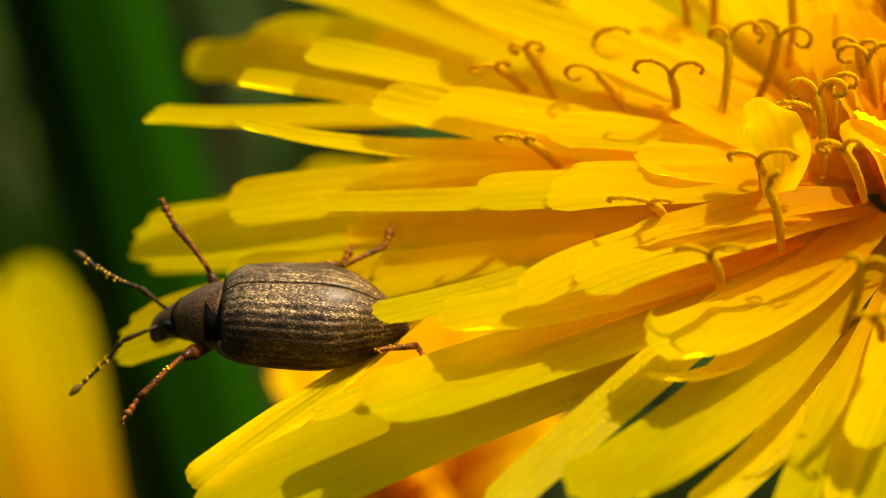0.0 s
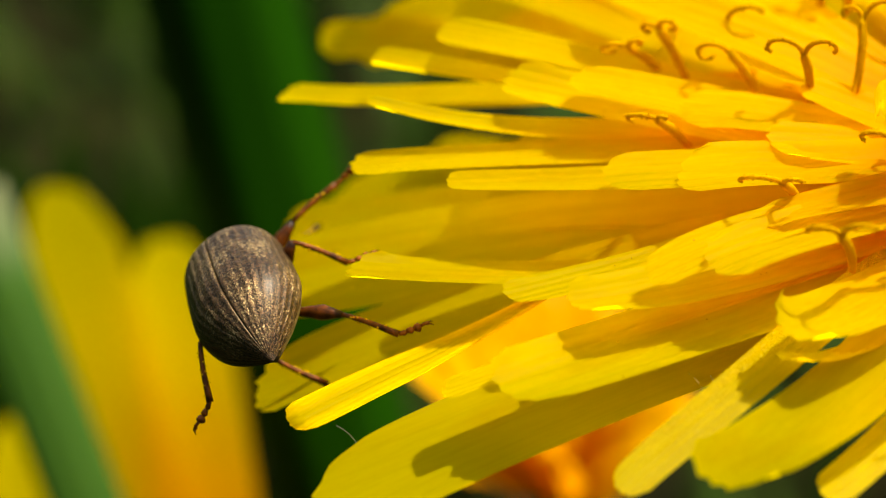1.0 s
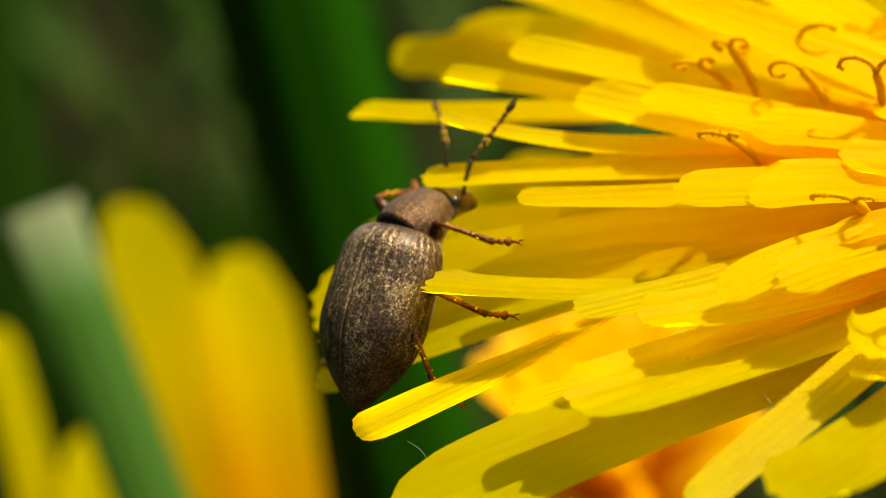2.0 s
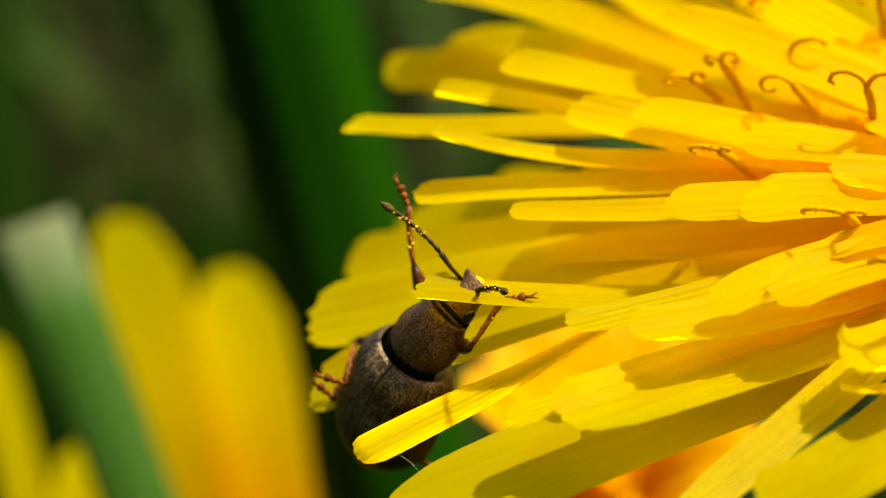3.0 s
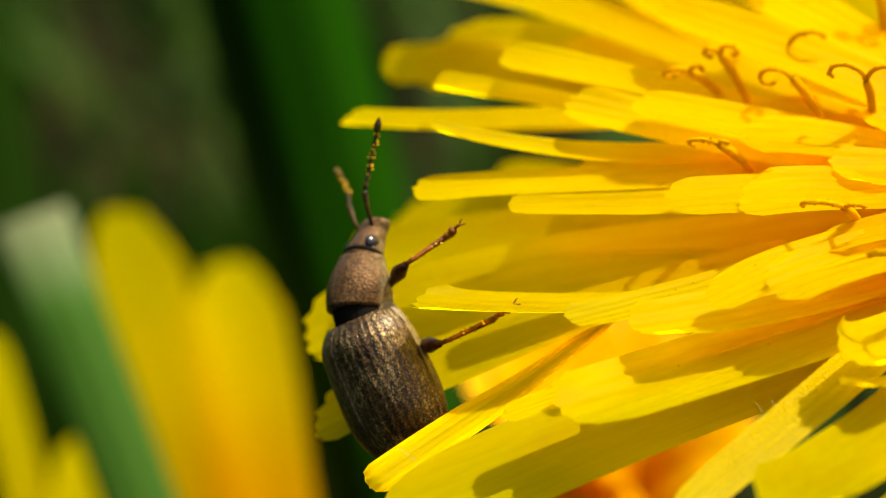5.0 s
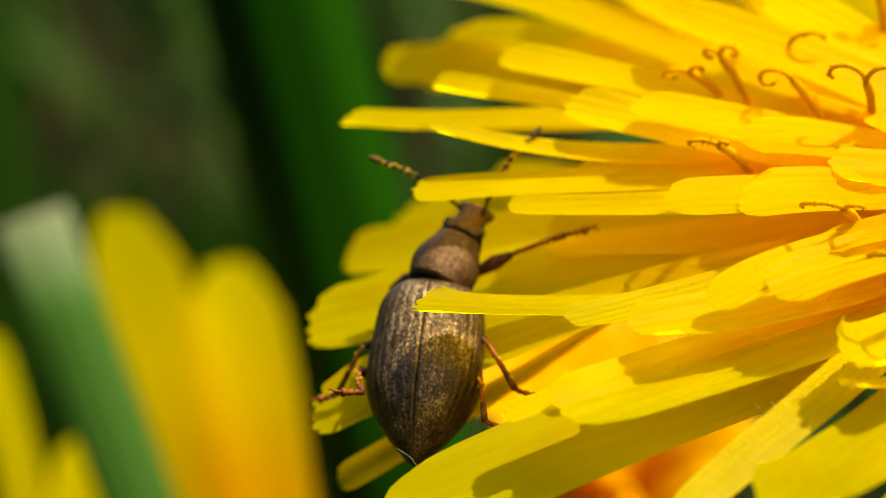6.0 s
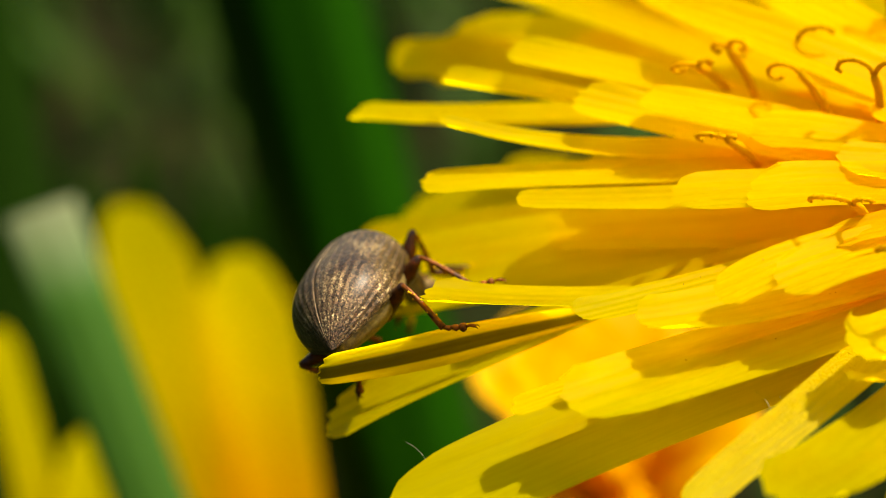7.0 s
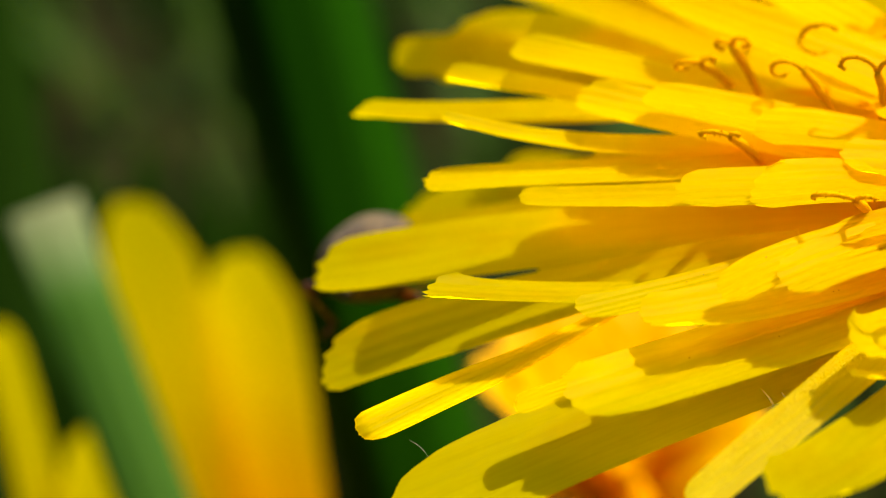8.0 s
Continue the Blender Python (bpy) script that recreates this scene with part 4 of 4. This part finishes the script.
FOOT_RH = ((0.0, -1.75, -2.13, 0.17), (0.2, -0.88, -2.08, -1.04), (0.5, -1.23, -2.11, -1.06), (0.8, -1.27, -1.49, -0.16), (1.0, -1.92, -2.53, -2.56), (1.2, -1.28, -2.10, -1.08), (1.5, -1.66, -1.33, 0.00), (2.2, -1.11, -2.13, -0.96), (2.8, 0.59, -1.00, -0.82), (3.0, -0.95, -2.05, -0.96), (3.2, -1.18, -2.06, -1.03), (3.5, 0.21, 0.58, -2.31), (4.0, -0.46, -0.47, -1.39), (4.4, -0.89, 0.88, -1.07), (4.7, -0.83, 0.87, -1.19), (5.2, -1.06, -2.14, -1.01), (5.8, -1.36, -2.16, -0.91), (6.0, -1.43, -1.58, 0.57), (6.2, -2.38, -1.55, -1.30), (6.5, -2.31, -1.04, -1.70), (7.0, -1.33, -1.96, -1.45), (7.2, -1.26, -2.05, -0.97), (7.4, -2.16, -0.04, -0.97), (7.6, -2.13, -0.11, -1.23), (7.8, -0.60, -0.70, -1.50), (8.0, -0.60, -0.70, -1.50))
FOOT_LF = ((0.0, 3.54, 2.07, -0.47), (0.2, 3.23, 1.49, -0.88), (0.5, 2.55, 1.52, -0.67), (0.8, 2.60, 0.60, -1.50), (1.0, 2.84, 1.39, -0.96), (1.2, 2.89, 1.40, -0.97), (1.5, 2.40, 0.30, -2.00), (2.2, 3.21, 1.51, -0.86), (2.8, 1.75, 1.28, 0.58), (3.0, 4.23, 2.79, -1.23), (3.2, 3.43, -0.87, -2.54), (3.5, 2.19, -1.09, -2.58), (4.0, 1.44, -0.74, -2.31), (4.4, 1.30, -0.25, -4.03), (4.7, 1.41, -0.36, -4.15), (5.2, 2.96, 1.61, -0.83), (5.8, 2.00, 0.20, -1.80), (6.0, 2.00, 0.20, -1.80), (6.2, 2.00, 0.20, -1.80), (6.5, 3.40, 0.70, -1.50), (7.0, 3.40, 0.70, -1.50), (7.2, 2.60, -0.90, -1.30), (7.4, 2.60, -0.90, -1.30), (7.6, 2.60, -0.90, -1.30), (7.8, 2.60, -0.90, -1.30), (8.0, 2.60, -0.90, -1.30))
FOOT_LM = ((0.0, -0.78, 0.68, -0.86), (0.2, -0.50, 0.48, -1.05), (0.5, -1.22, 1.57, -0.99), (0.8, -1.05, 1.89, -1.56), (1.0, -0.53, 0.01, -2.77), (1.2, 0.82, 2.12, -0.95), (1.5, 0.90, 0.50, -2.00), (2.2, 1.03, 2.10, -1.00), (2.8, 1.26, 2.27, -1.00), (3.0, 0.66, 0.70, 1.17), (3.2, 0.74, 2.30, -0.97), (3.5, 0.79, 2.18, -1.09), (4.0, 0.83, 2.26, -0.97), (4.4, 0.50, 1.70, -0.60), (4.7, 0.50, 1.70, -0.60), (5.2, 1.27, 2.18, -1.09), (5.8, 0.73, 2.10, -0.91), (6.0, -0.61, 2.06, -0.74), (6.2, 1.02, 2.28, -1.07), (6.5, 1.30, 0.70, -1.50), (7.0, 1.30, 0.70, -1.50), (7.2, 1.20, -0.90, -1.90), (7.4, 1.20, -0.90, -1.90), (7.6, 1.20, -0.90, -1.90), (7.8, 1.20, -0.90, -1.90), (8.0, 1.20, -0.90, -1.90))
FOOT_LH = ((0.0, -2.51, 0.34, -0.48), (0.2, -3.04, 1.03, 2.01), (0.5, -1.24, 2.15, -0.92), (0.8, -3.39, 0.37, -1.18), (1.0, -1.35, 1.92, -0.66), (1.2, -1.20, 1.99, -0.93), (1.5, -1.00, 0.40, -1.90), (2.2, -0.98, 2.19, -0.95), (2.8, -1.18, 2.16, -1.07), (3.0, -0.10, 0.89, 1.06), (3.2, -1.31, 2.20, -0.94), (3.5, -0.82, 2.07, -1.06), (4.0, -1.26, 2.18, -0.91), (4.4, -0.90, 1.70, -0.60), (4.7, -0.90, 1.70, -0.60), (5.2, -1.27, 2.18, -0.93), (5.8, -1.21, 2.04, -1.01), (6.0, -1.12, 1.18, 0.95), (6.2, -1.08, 2.00, -0.93), (6.5, -2.00, -0.66, -1.52), (7.0, -0.80, 0.70, -1.50), (7.2, -0.80, 0.70, -1.50), (7.4, -1.07, 1.33, -0.40), (7.6, -0.80, 0.70, -1.50), (7.8, -0.80, 0.70, -1.50), (8.0, -0.80, 0.70, -1.50))
# nodding: seconds, neck shield down, to its left, head down on top of that (degrees), stretch of the neck (millimetres)
NOD = ((0.0, 22, -22, 14, -0.3), (0.5, 18, -4, 24, -0.15), (0.8, 28, 0, 26, -0.15), (1.0, 30, 0, 40, -0.12), (1.5, 34, 0, 40, -0.42), (2.2, 24, -8, 20, -0.05), (2.8, 14, -8, 16, 0), (3.2, 22, 0, 32, -0.05), (3.5, 20, 0, 32, -0.04), (3.8, 24, 0, 32, -0.04),
       (4.0, 30, 0, 32, 0.0), (4.4, 42, 0, 20, 0.06), (4.7, 40, 0, 20, 0.06), (5.2, 18, -6, 14, 0.1), (5.8, 6, -14, 10, 0.08), (6.0, 2, -18, 6, 0.12), (6.2, 26, -8, 16, 0.05), (6.5, 26, 0, 30, -0.12), (7.0, 26, 0, 30, -0.12), (7.4, 10, -12, 6, -0.2), (8.0, 26, 0, 18, 0))
# feelers: seconds, spread of the left and of the right one, lift of the left and of the right one
FEELERS = ((0.0, 38, -22, 6, 70), (0.4, 26, 50, 18, 18), (0.5, 22, 74, 18, 58), (0.8, 38, 30, 24, 24), (1.1, 40, 20, 44, 44), (1.5, 74, 38, 70, 130), (2.2, 30, 10, 40, 40), (2.8, 34, 4, 60, 20), (3.0, 82, 38, 30, 70),
           (3.2, 14, 24, 54, 0), (3.5, -14, 22, 50, -30), (4.0, 6, 14, 60, 60), (4.2, 12, 16, 36, 86), (4.4, 16, 20, 30, 108), (4.7, 26, 6, 10, 70), (5.2, 30, 24, 26, 26), (6.0, 82, 2, 30, 30), (6.5, 26, 36, 20, 20), (7.0, 26, 36, 20, 20), (7.2, 90, 20, 130, 60), (7.6, 74, 24, 130, 50), (8.0, 40, 4, 34, 64))


def between(rows, t):
    """Row values at t, straight from row to row."""
    for a, b in zip(rows, rows[1:]):
        if t <= b[0]:
            f = (t - a[0]) / (b[0] - a[0])
            return [p + (q - p) * f for p, q in zip(a[1:], b[1:])]
    return list(rows[-1][1:])


def frame_of(x, z, place):
    x = Vector(x).normalized()
    z = Vector(z)
    z = (z - x * z.dot(x)).normalized()
    return Matrix.Translation(Vector(place) * MM) @ Matrix((x, z.cross(x), z)).transposed().to_4x4()


def weevil_at(place, ahead, back):
    return LEAN @ frame_of(ahead, back, place)


def nod_at(t):
    down, left, _, stretch = between(NOD, t)
    return Matrix.Translation((NECK + Vector((stretch, 0, 0))) * MM) @ pose(0, 0, 0, 0, down, left)


def head_at(t):
    down = between(NOD, t)[2]
    return nod_at(t) @ pose(1.18 * MM, 0, 0, 0, down, 0) @ pose(-1.18 * MM, 0, 0)


def set_leg(thigh, name, feet):
    sgn = 1 if name[0] == "L" else -1
    shin = next(c for c in thigh.children if c.name.startswith("tibia"))
    foot = next(c for c in thigh.children if c.name.startswith("tarsus"))
    rows, shin_rows, foot_rows = [], [], []
    for t, *target in feet:
        hip = Vector(HIPS[name])
        if name[1] == "F":
            hip = (nod_at(t) @ (hip * MM)) / MM
        way = Vector(target) - hip
        d = min(max(way.length, 0.75), (FEMUR + TIBIA) * 0.985)
        way.normalize()
        pole = Vector((0.25 if name[1] == "F" else -0.15 if name[1] == "H" else 0, sgn * 0.55, 0.8))
        pole = (pole - way * pole.dot(way)).normalized()
        c = (FEMUR ** 2 + d * d - TIBIA ** 2) / (2 * FEMUR * d)
        knee = way * (FEMUR * c) + pole * (FEMUR * math.sqrt(max(0, 1 - c * c)))
        end = way * d
        m = frame_of(knee, pole, hip)
        rows.append((t, m))
        inv = m.inverted()
        mk = frame_of(end - knee, pole, hip + knee)
        shin_rows.append((t, inv @ mk))
        flat = (end - knee).normalized() * 0.6 + Vector((0.2, sgn * 0.8, 0.0))
        foot_rows.append((t, inv @ frame_of(flat, Vector((0, 0, 1)), hip + end)))
    walk(thigh, rows)
    walk(shin, shin_rows)
    walk(foot, foot_rows)


def motions():
    walk(weevil, [
        (0.0, weevil_at((1.24, 0.80, -1.69), (-1, 0.05, 0.03), (0, -0.70, 0.71))),
        (0.1, weevil_at((1.31, 0.80, -1.84), (-1, 0.05, 0.03), (0, -0.72, 0.70))),
        (0.2, weevil_at((1.36, 0.80, -1.76), (-1, 0.05, 0.05), (0, -0.74, 0.66))),
        (0.3, weevil_at((1.18, 0.80, -1.83), (-0.95, 0.1, 0.3), (0.05, -0.80, 0.60))),
        (0.4, weevil_at((1.13, 0.80, -1.59), (-0.96, 0.12, 0.28), (0.05, -0.80, 0.60))),
        (0.5, weevil_at((0.46, 0.80, -1.64), (-0.95, 0.15, 0.27), (0.05, -0.82, 0.57))),
        (0.6, weevil_at((-0.18, 0.80, -1.29), (-0.9, 0.18, 0.4), (0.05, -0.84, 0.52))),
        (0.7, weevil_at((-1.37, 0.80, -0.88), (-0.87, 0.25, 0.42), (-0.05, -0.9, 0.42))),
        (0.8, weevil_at((-1.35, 0.70, -0.90), (-0.83, 0.35, 0.45), (-0.1, -0.85, 0.5))),
        (0.9, weevil_at((-1.87, 0.70, -1.08), (-0.45, 0.65, 0.58), (-0.35, -0.7, 0.55))),
        (1.0, weevil_at((-3.02, 0.80, -1.76), (-0.22, 0.86, 0.46), (-0.6, -0.5, 0.6))),
        (1.1, weevil_at((-2.50, 0.80, -1.49), (-0.2, 0.6, 0.75), (-0.5, -0.7, 0.45))),
        (1.2, weevil_at((-2.31, 0.80, -1.40), (-0.08, 0.42, 0.9), (-0.62, -0.72, 0.25))),
        (1.3, weevil_at((-2.21, 0.80, -1.51), (-0.1, 0.38, 0.92), (-0.62, -0.72, 0.25))),
        (1.4, weevil_at((-2.05, 0.80, -1.65), (-0.1, 0.3, 0.95), (-0.62, -0.72, 0.25))),
        (1.5, weevil_at((-1.92, 0.80, -1.49), (-0.05, 0.3, 0.95), (-0.62, -0.72, 0.25))),
        (1.7, weevil_at((-1.84, 0.80, -1.28), (0.1, 0.3, 0.95), (-0.62, -0.72, 0.25))),
        (2.2, weevil_at((-1.46, 0.90, -2.03), (0.35, 0.15, 0.93), (-0.5, -0.8, 0.3))),
        (2.8, weevil_at((-1.21, 1.40, -3.16), (0.44, -0.32, 0.78), (-0.6, -0.75, 0.05))),
        (3.0, weevil_at((-1.17, 2.10, -3.54), (0.28, -0.6, 0.62), (-0.6, -0.6, -0.3))),
        (3.2, weevil_at((-1.41, 1.40, -4.01), (-0.20, -0.30, 0.92), (-0.80, -0.55, -0.25))),
        (3.5, weevil_at((-1.35, 1.00, -4.17), (-0.28, 0.0, 0.95), (-0.93, -0.25, -0.25))),
        (4.0, weevil_at((-1.39, 1.00, -3.87), (-0.42, 0, 0.90), (-0.86, -0.28, -0.38))),
        (4.2, weevil_at((-1.33, 1.00, -3.75), (-0.52, 0, 0.84), (-0.74, -0.42, -0.48))),
        (4.4, weevil_at((-1.14, 1.00, -3.28), (-0.66, 0, 0.74), (-0.72, -0.18, -0.64))),
        (4.7, weevil_at((-1.17, 1.00, -3.37), (-0.64, 0, 0.75), (-0.72, -0.2, -0.62))),
        (5.2, weevil_at((-1.15, 1.20, -3.31), (-0.15, 0.2, 1), (-0.5, -0.85, 0))),
        (5.8, weevil_at((-1.03, 1.40, -2.93), (0.08, 0.4, 0.92), (-0.25, -0.92, 0.3))),
        (6.0, weevil_at((-0.37, 1.40, -2.74), (0.12, 0.4, 0.92), (-0.12, -0.92, 0.3))),
        (6.1, weevil_at((-0.39, 1.40, -2.51), (0.1, 0.42, 0.9), (-0.15, -0.9, 0.3))),
        (6.2, weevil_at((-0.72, 1.40, -1.58), (0.1, 0.45, 0.9), (-0.2, -0.88, 0.35))),
        (6.3, weevil_at((-0.66, 1.40, -1.51), (0.1, 0.45, 0.9), (-0.25, -0.88, 0.35))),
        (6.4, weevil_at((-1.90, 1.30, -1.06), (0.1, 0.5, 0.85), (-0.6, -0.7, 0.45))),
        (6.5, weevil_at((-2.10, 1.20, -1.17), (-0.16, 0.78, 0.62), (-0.68, -0.52, 0.48))),
        (6.6, weevil_at((-2.20, 1.10, -1.00), (0.12, 0.88, 0.42), (-0.66, -0.4, 0.6))),
        (6.8, weevil_at((-2.27, 1.10, -0.97), (0.2, 0.9, 0.38), (-0.6, -0.35, 0.65))),
        (7.0, weevil_at((-2.26, 1.10, -1.36), (0.2, 0.9, 0.36), (-0.6, -0.35, 0.65))),
        (7.1, weevil_at((-2.03, 1.20, -1.34), (0.1, 0.9, 0.42), (-0.3, -0.4, 0.82))),
        (7.2, weevil_at((-1.74, 1.30, -1.43), (-0.1, 0.85, 0.5), (-0.5, -0.45, 0.7))),
        (7.3, weevil_at((-1.66, 1.50, -1.07), (-0.26, 0.88, 0.36), (-0.10, -0.50, 0.82))),
        (7.5, weevil_at((-1.68, 1.70, -0.91), (-0.30, 0.88, 0.34), (0.10, -0.52, 0.84))),
        (7.7, weevil_at((-1.78, 2.20, -0.64), (-0.28, 0.86, 0.38), (0.0, -0.50, 0.82))),
        (7.8, weevil_at((-1.76, 3.00, -0.31), (-0.1, 0.85, 0.5), (-0.35, -0.45, 0.75))),
        (7.9, weevil_at((-1.71, 5.00, -0.10), (0.05, 0.88, 0.4), (-0.05, -0.45, 0.87))),
        (8.0, weevil_at((-2.16, 9.00, -0.72), (0.2, 0.93, 0.2), (0, -0.3, 0.95))),
    ])
    walk(pron, [(t, nod_at(t)) for t, *_ in NOD])
    walk(head, [(t, head_at(t)) for t, *_ in NOD])
    for sgn, ob in ANT.items():
        rows = []
        for t, *_ in FEELERS:
            left, right, lift_left, lift_right = between(FEELERS, t)
            rows.append((t, head_at(t) @ pose(2.02 * MM, sgn * 0.26 * MM, 0.16 * MM, 0, -(lift_left if sgn > 0 else lift_right), left if sgn > 0 else -right)))
        walk(ob, rows)
    for name, feet in (("RF", FOOT_RF), ("RM", FOOT_RM), ("RH", FOOT_RH), ("LF", FOOT_LF), ("LM", FOOT_LM), ("LH", FOOT_LH)):
        set_leg(LEGS[name], name, feet)
    walk(petal_pulled, [
        (0.0, petal_pose((9.39, 2.57, 1.85), (-0.55, 4.30, 0.86), -32)),
        (0.3, petal_pose((9.39, 2.57, 1.85), (-0.06, 4.20, 0.96), -28)),
        (0.5, petal_pose((9.39, 2.57, 1.85), (-0.65, 2.60, 1.39), 5)),
        (1.0, petal_pose((9.39, 2.57, 1.85), (-0.65, 2.00, 1.25), 6)),
        (1.7, petal_pose((9.39, 2.57, 1.85), (-0.84, 2.00, 1.32), 6)),
        (2.8, petal_pose((9.39, 2.57, 1.85), (-0.58, 2.60, 1.30), 5)),
        (3.0, petal_pose((9.39, 2.57, 1.85), (-0.58, 2.40, 1.29), 5)),
        (3.2, petal_pose((9.39, 2.57, 1.85), (-0.83, 3.50, 0.63), -10)),
        (3.5, petal_pose((9.39, 2.57, 1.85), (-0.92, 3.40, 0.35), -22)),
        (3.8, petal_pose((9.39, 2.57, 1.85), (-0.84, 3.40, 0.51), -14)),
        (4.4, petal_pose((9.39, 2.57, 1.85), (-0.67, 2.40, 1.19), 2)),
        (4.7, petal_pose((9.39, 2.57, 1.85), (-0.66, 2.00, 1.22), 4)),
        (6.0, petal_pose((9.39, 2.57, 1.85), (-0.65, 2.00, 1.20), 4)),
        (6.5, petal_pose((9.39, 2.57, 1.85), (-0.66, 2.00, 1.25), 5)),
        (8.0, petal_pose((9.39, 2.57, 1.85), (-0.68, 2.00, 1.22), 5)),
    ])
    walk(petal_hinged, [
        (0.0, petal_pose((10.41, 1.05, -0.43), (-1.24, 3.00, -0.92), -27)),
        (0.3, petal_pose((10.41, 1.05, -0.43), (-0.85, 3.00, -1.02), -25)),
        (0.5, petal_pose((10.41, 1.05, -0.43), (-0.84, 2.40, -1.58), -8)),
        (0.8, petal_pose((10.41, 1.05, -0.43), (-0.66, 1.40, -1.29), 9)),
        (1.0, petal_pose((10.41, 1.05, -0.43), (-0.70, 0.10, -1.00), 16)),
        (1.5, petal_pose((10.41, 1.05, -0.43), (-0.62, -0.70, -1.13), 18)),
        (2.8, petal_pose((10.41, 1.05, -0.43), (-0.57, -0.70, -0.73), 16)),
        (3.0, petal_pose((10.41, 1.05, -0.43), (-0.52, -0.50, -0.79), 14)),
        (3.2, petal_pose((10.41, 1.05, -0.43), (-1.09, 1.90, -1.20), -8)),
        (3.5, petal_pose((10.41, 1.05, -0.43), (-1.24, 2.60, -1.32), -30)),
        (4.0, petal_pose((10.41, 1.05, -0.43), (-1.14, 1.90, -1.28), -5)),
        (4.5, petal_pose((10.41, 1.05, -0.43), (-0.62, -0.10, -1.10), 14)),
        (5.2, petal_pose((10.41, 1.05, -0.43), (-0.58, -0.70, -1.21), 19)),
        (6.0, petal_pose((10.41, 1.05, -0.43), (-0.57, -0.70, -1.24), 19)),
        (7.0, petal_pose((10.41, 1.05, -0.43), (-0.60, -0.70, -1.16), 19)),
        (8.0, petal_pose((10.41, 1.05, -0.43), (-0.55, -0.70, -1.11), 18)),
    ])
    walk(petal_a, [
        (0.0, petal_pose((10.68, 2.40, 0.67), (-3.33, 7.30, 0.08), -4)),
        (0.5, petal_pose((10.68, 2.40, 0.67), (-2.67, 5.60, -1.25), -15)),
        (1.0, petal_pose((10.68, 2.40, 0.67), (-2.47, 4.40, -1.48), -26)),
        (1.5, petal_pose((10.68, 2.40, 0.67), (-3.19, 4.30, -1.72), -26)),
        (3.5, petal_pose((10.68, 2.40, 0.67), (-3.21, 5.00, -1.80), -7)),
        (4.5, petal_pose((10.68, 2.40, 0.67), (-3.02, 4.20, -2.14), -26)),
        (6.0, petal_pose((10.68, 2.40, 0.67), (-3.11, 4.80, -1.93), -7)),
        (6.5, petal_pose((10.68, 2.40, 0.67), (-2.77, 5.10, -1.62), -29)),
        (7.0, petal_pose((10.68, 2.40, 0.67), (-2.73, 5.50, -1.24), -22)),
        (7.5, petal_pose((10.68, 2.40, 0.67), (-2.72, 5.50, -1.10), -16)),
        (7.8, petal_pose((10.68, 2.40, 0.67), (-2.97, 5.30, -0.83), -1)),
        (8.0, petal_pose((10.68, 2.40, 0.67), (-3.25, 5.10, -0.87), 0)),
    ])
    walk(petal_b, [
        (0.0, petal_pose((7.96, 1.70, -0.14), (-3.21, 4.40, -2.40), -9)),
        (0.5, petal_pose((7.96, 1.70, -0.14), (-3.25, 3.60, -3.32), -5)),
        (1.0, petal_pose((7.96, 1.70, -0.14), (-2.68, 2.90, -3.94), -3)),
        (1.5, petal_pose((7.96, 1.70, -0.14), (-3.10, 3.20, -3.22), -3)),
        (3.5, petal_pose((7.96, 1.70, -0.14), (-3.09, 2.90, -3.49), -3)),
        (4.5, petal_pose((7.96, 1.70, -0.14), (-2.39, 2.30, -4.03), 1)),
        (6.0, petal_pose((7.96, 1.70, -0.14), (-2.92, 2.40, -3.93), -5)),
        (6.5, petal_pose((7.96, 1.70, -0.14), (-3.01, 2.60, -3.94), -3)),
        (7.0, petal_pose((7.96, 1.70, -0.14), (-2.81, 2.40, -4.32), 8)),
        (7.5, petal_pose((7.96, 1.70, -0.14), (-2.90, 2.60, -4.07), -6)),
        (8.0, petal_pose((7.96, 1.70, -0.14), (-3.13, 3.60, -3.16), -13)),
    ])
    walk(petal_c, [
        (0.0, petal_pose((4.24, 2.00, -1.44), (-1.19, -2.51, -4.97), 0)),
        (0.5, petal_pose((4.24, 2.00, -1.44), (-1.35, -2.46, -4.77), 0)),
        (1.0, petal_pose((4.24, 2.00, -1.44), (-1.90, -2.11, -4.22), 0)),
        (1.5, petal_pose((4.24, 2.00, -1.44), (-2.04, -1.98, -4.09), 0)),
        (3.5, petal_pose((4.24, 2.00, -1.44), (-1.74, -2.24, -4.36), 0)),
        (4.7, petal_pose((4.24, 2.00, -1.44), (-1.74, -2.25, -4.36), 0)),
        (5.1, petal_pose((4.24, 2.00, -1.44), (-1.40, -1.70, -5.53), 0)),
        (5.5, petal_pose((4.24, 2.00, -1.44), (-2.37, 2.87, -5.67), 0)),
        (6.0, petal_pose((4.24, 2.00, -1.44), (-2.43, 2.96, -5.56), 0)),
        (6.2, petal_pose((4.24, 2.00, -1.44), (-2.67, 2.99, -5.13), 0)),
        (6.4, petal_pose((4.24, 2.00, -1.44), (-2.54, -0.81, -4.35), 0)),
        (6.5, petal_pose((4.24, 2.00, -1.44), (-2.51, -1.11, -4.11), 0)),
        (6.6, petal_pose((4.24, 2.00, -1.44), (-2.60, -1.47, -3.30), 60)),
        (6.8, petal_pose((4.24, 2.00, -1.44), (-2.83, -1.16, -2.96), 100)),
        (7.1, petal_pose((4.24, 2.00, -1.44), (-2.94, -1.00, -2.80), 100)),
        (7.2, petal_pose((4.24, 2.00, -1.44), (-2.50, -1.60, -3.43), 40)),
        (7.4, petal_pose((4.24, 2.00, -1.44), (-2.21, -1.82, -3.91), 0)),
        (8.0, petal_pose((4.24, 2.00, -1.44), (-1.98, -2.04, -4.14), 0)),
    ])


motions()
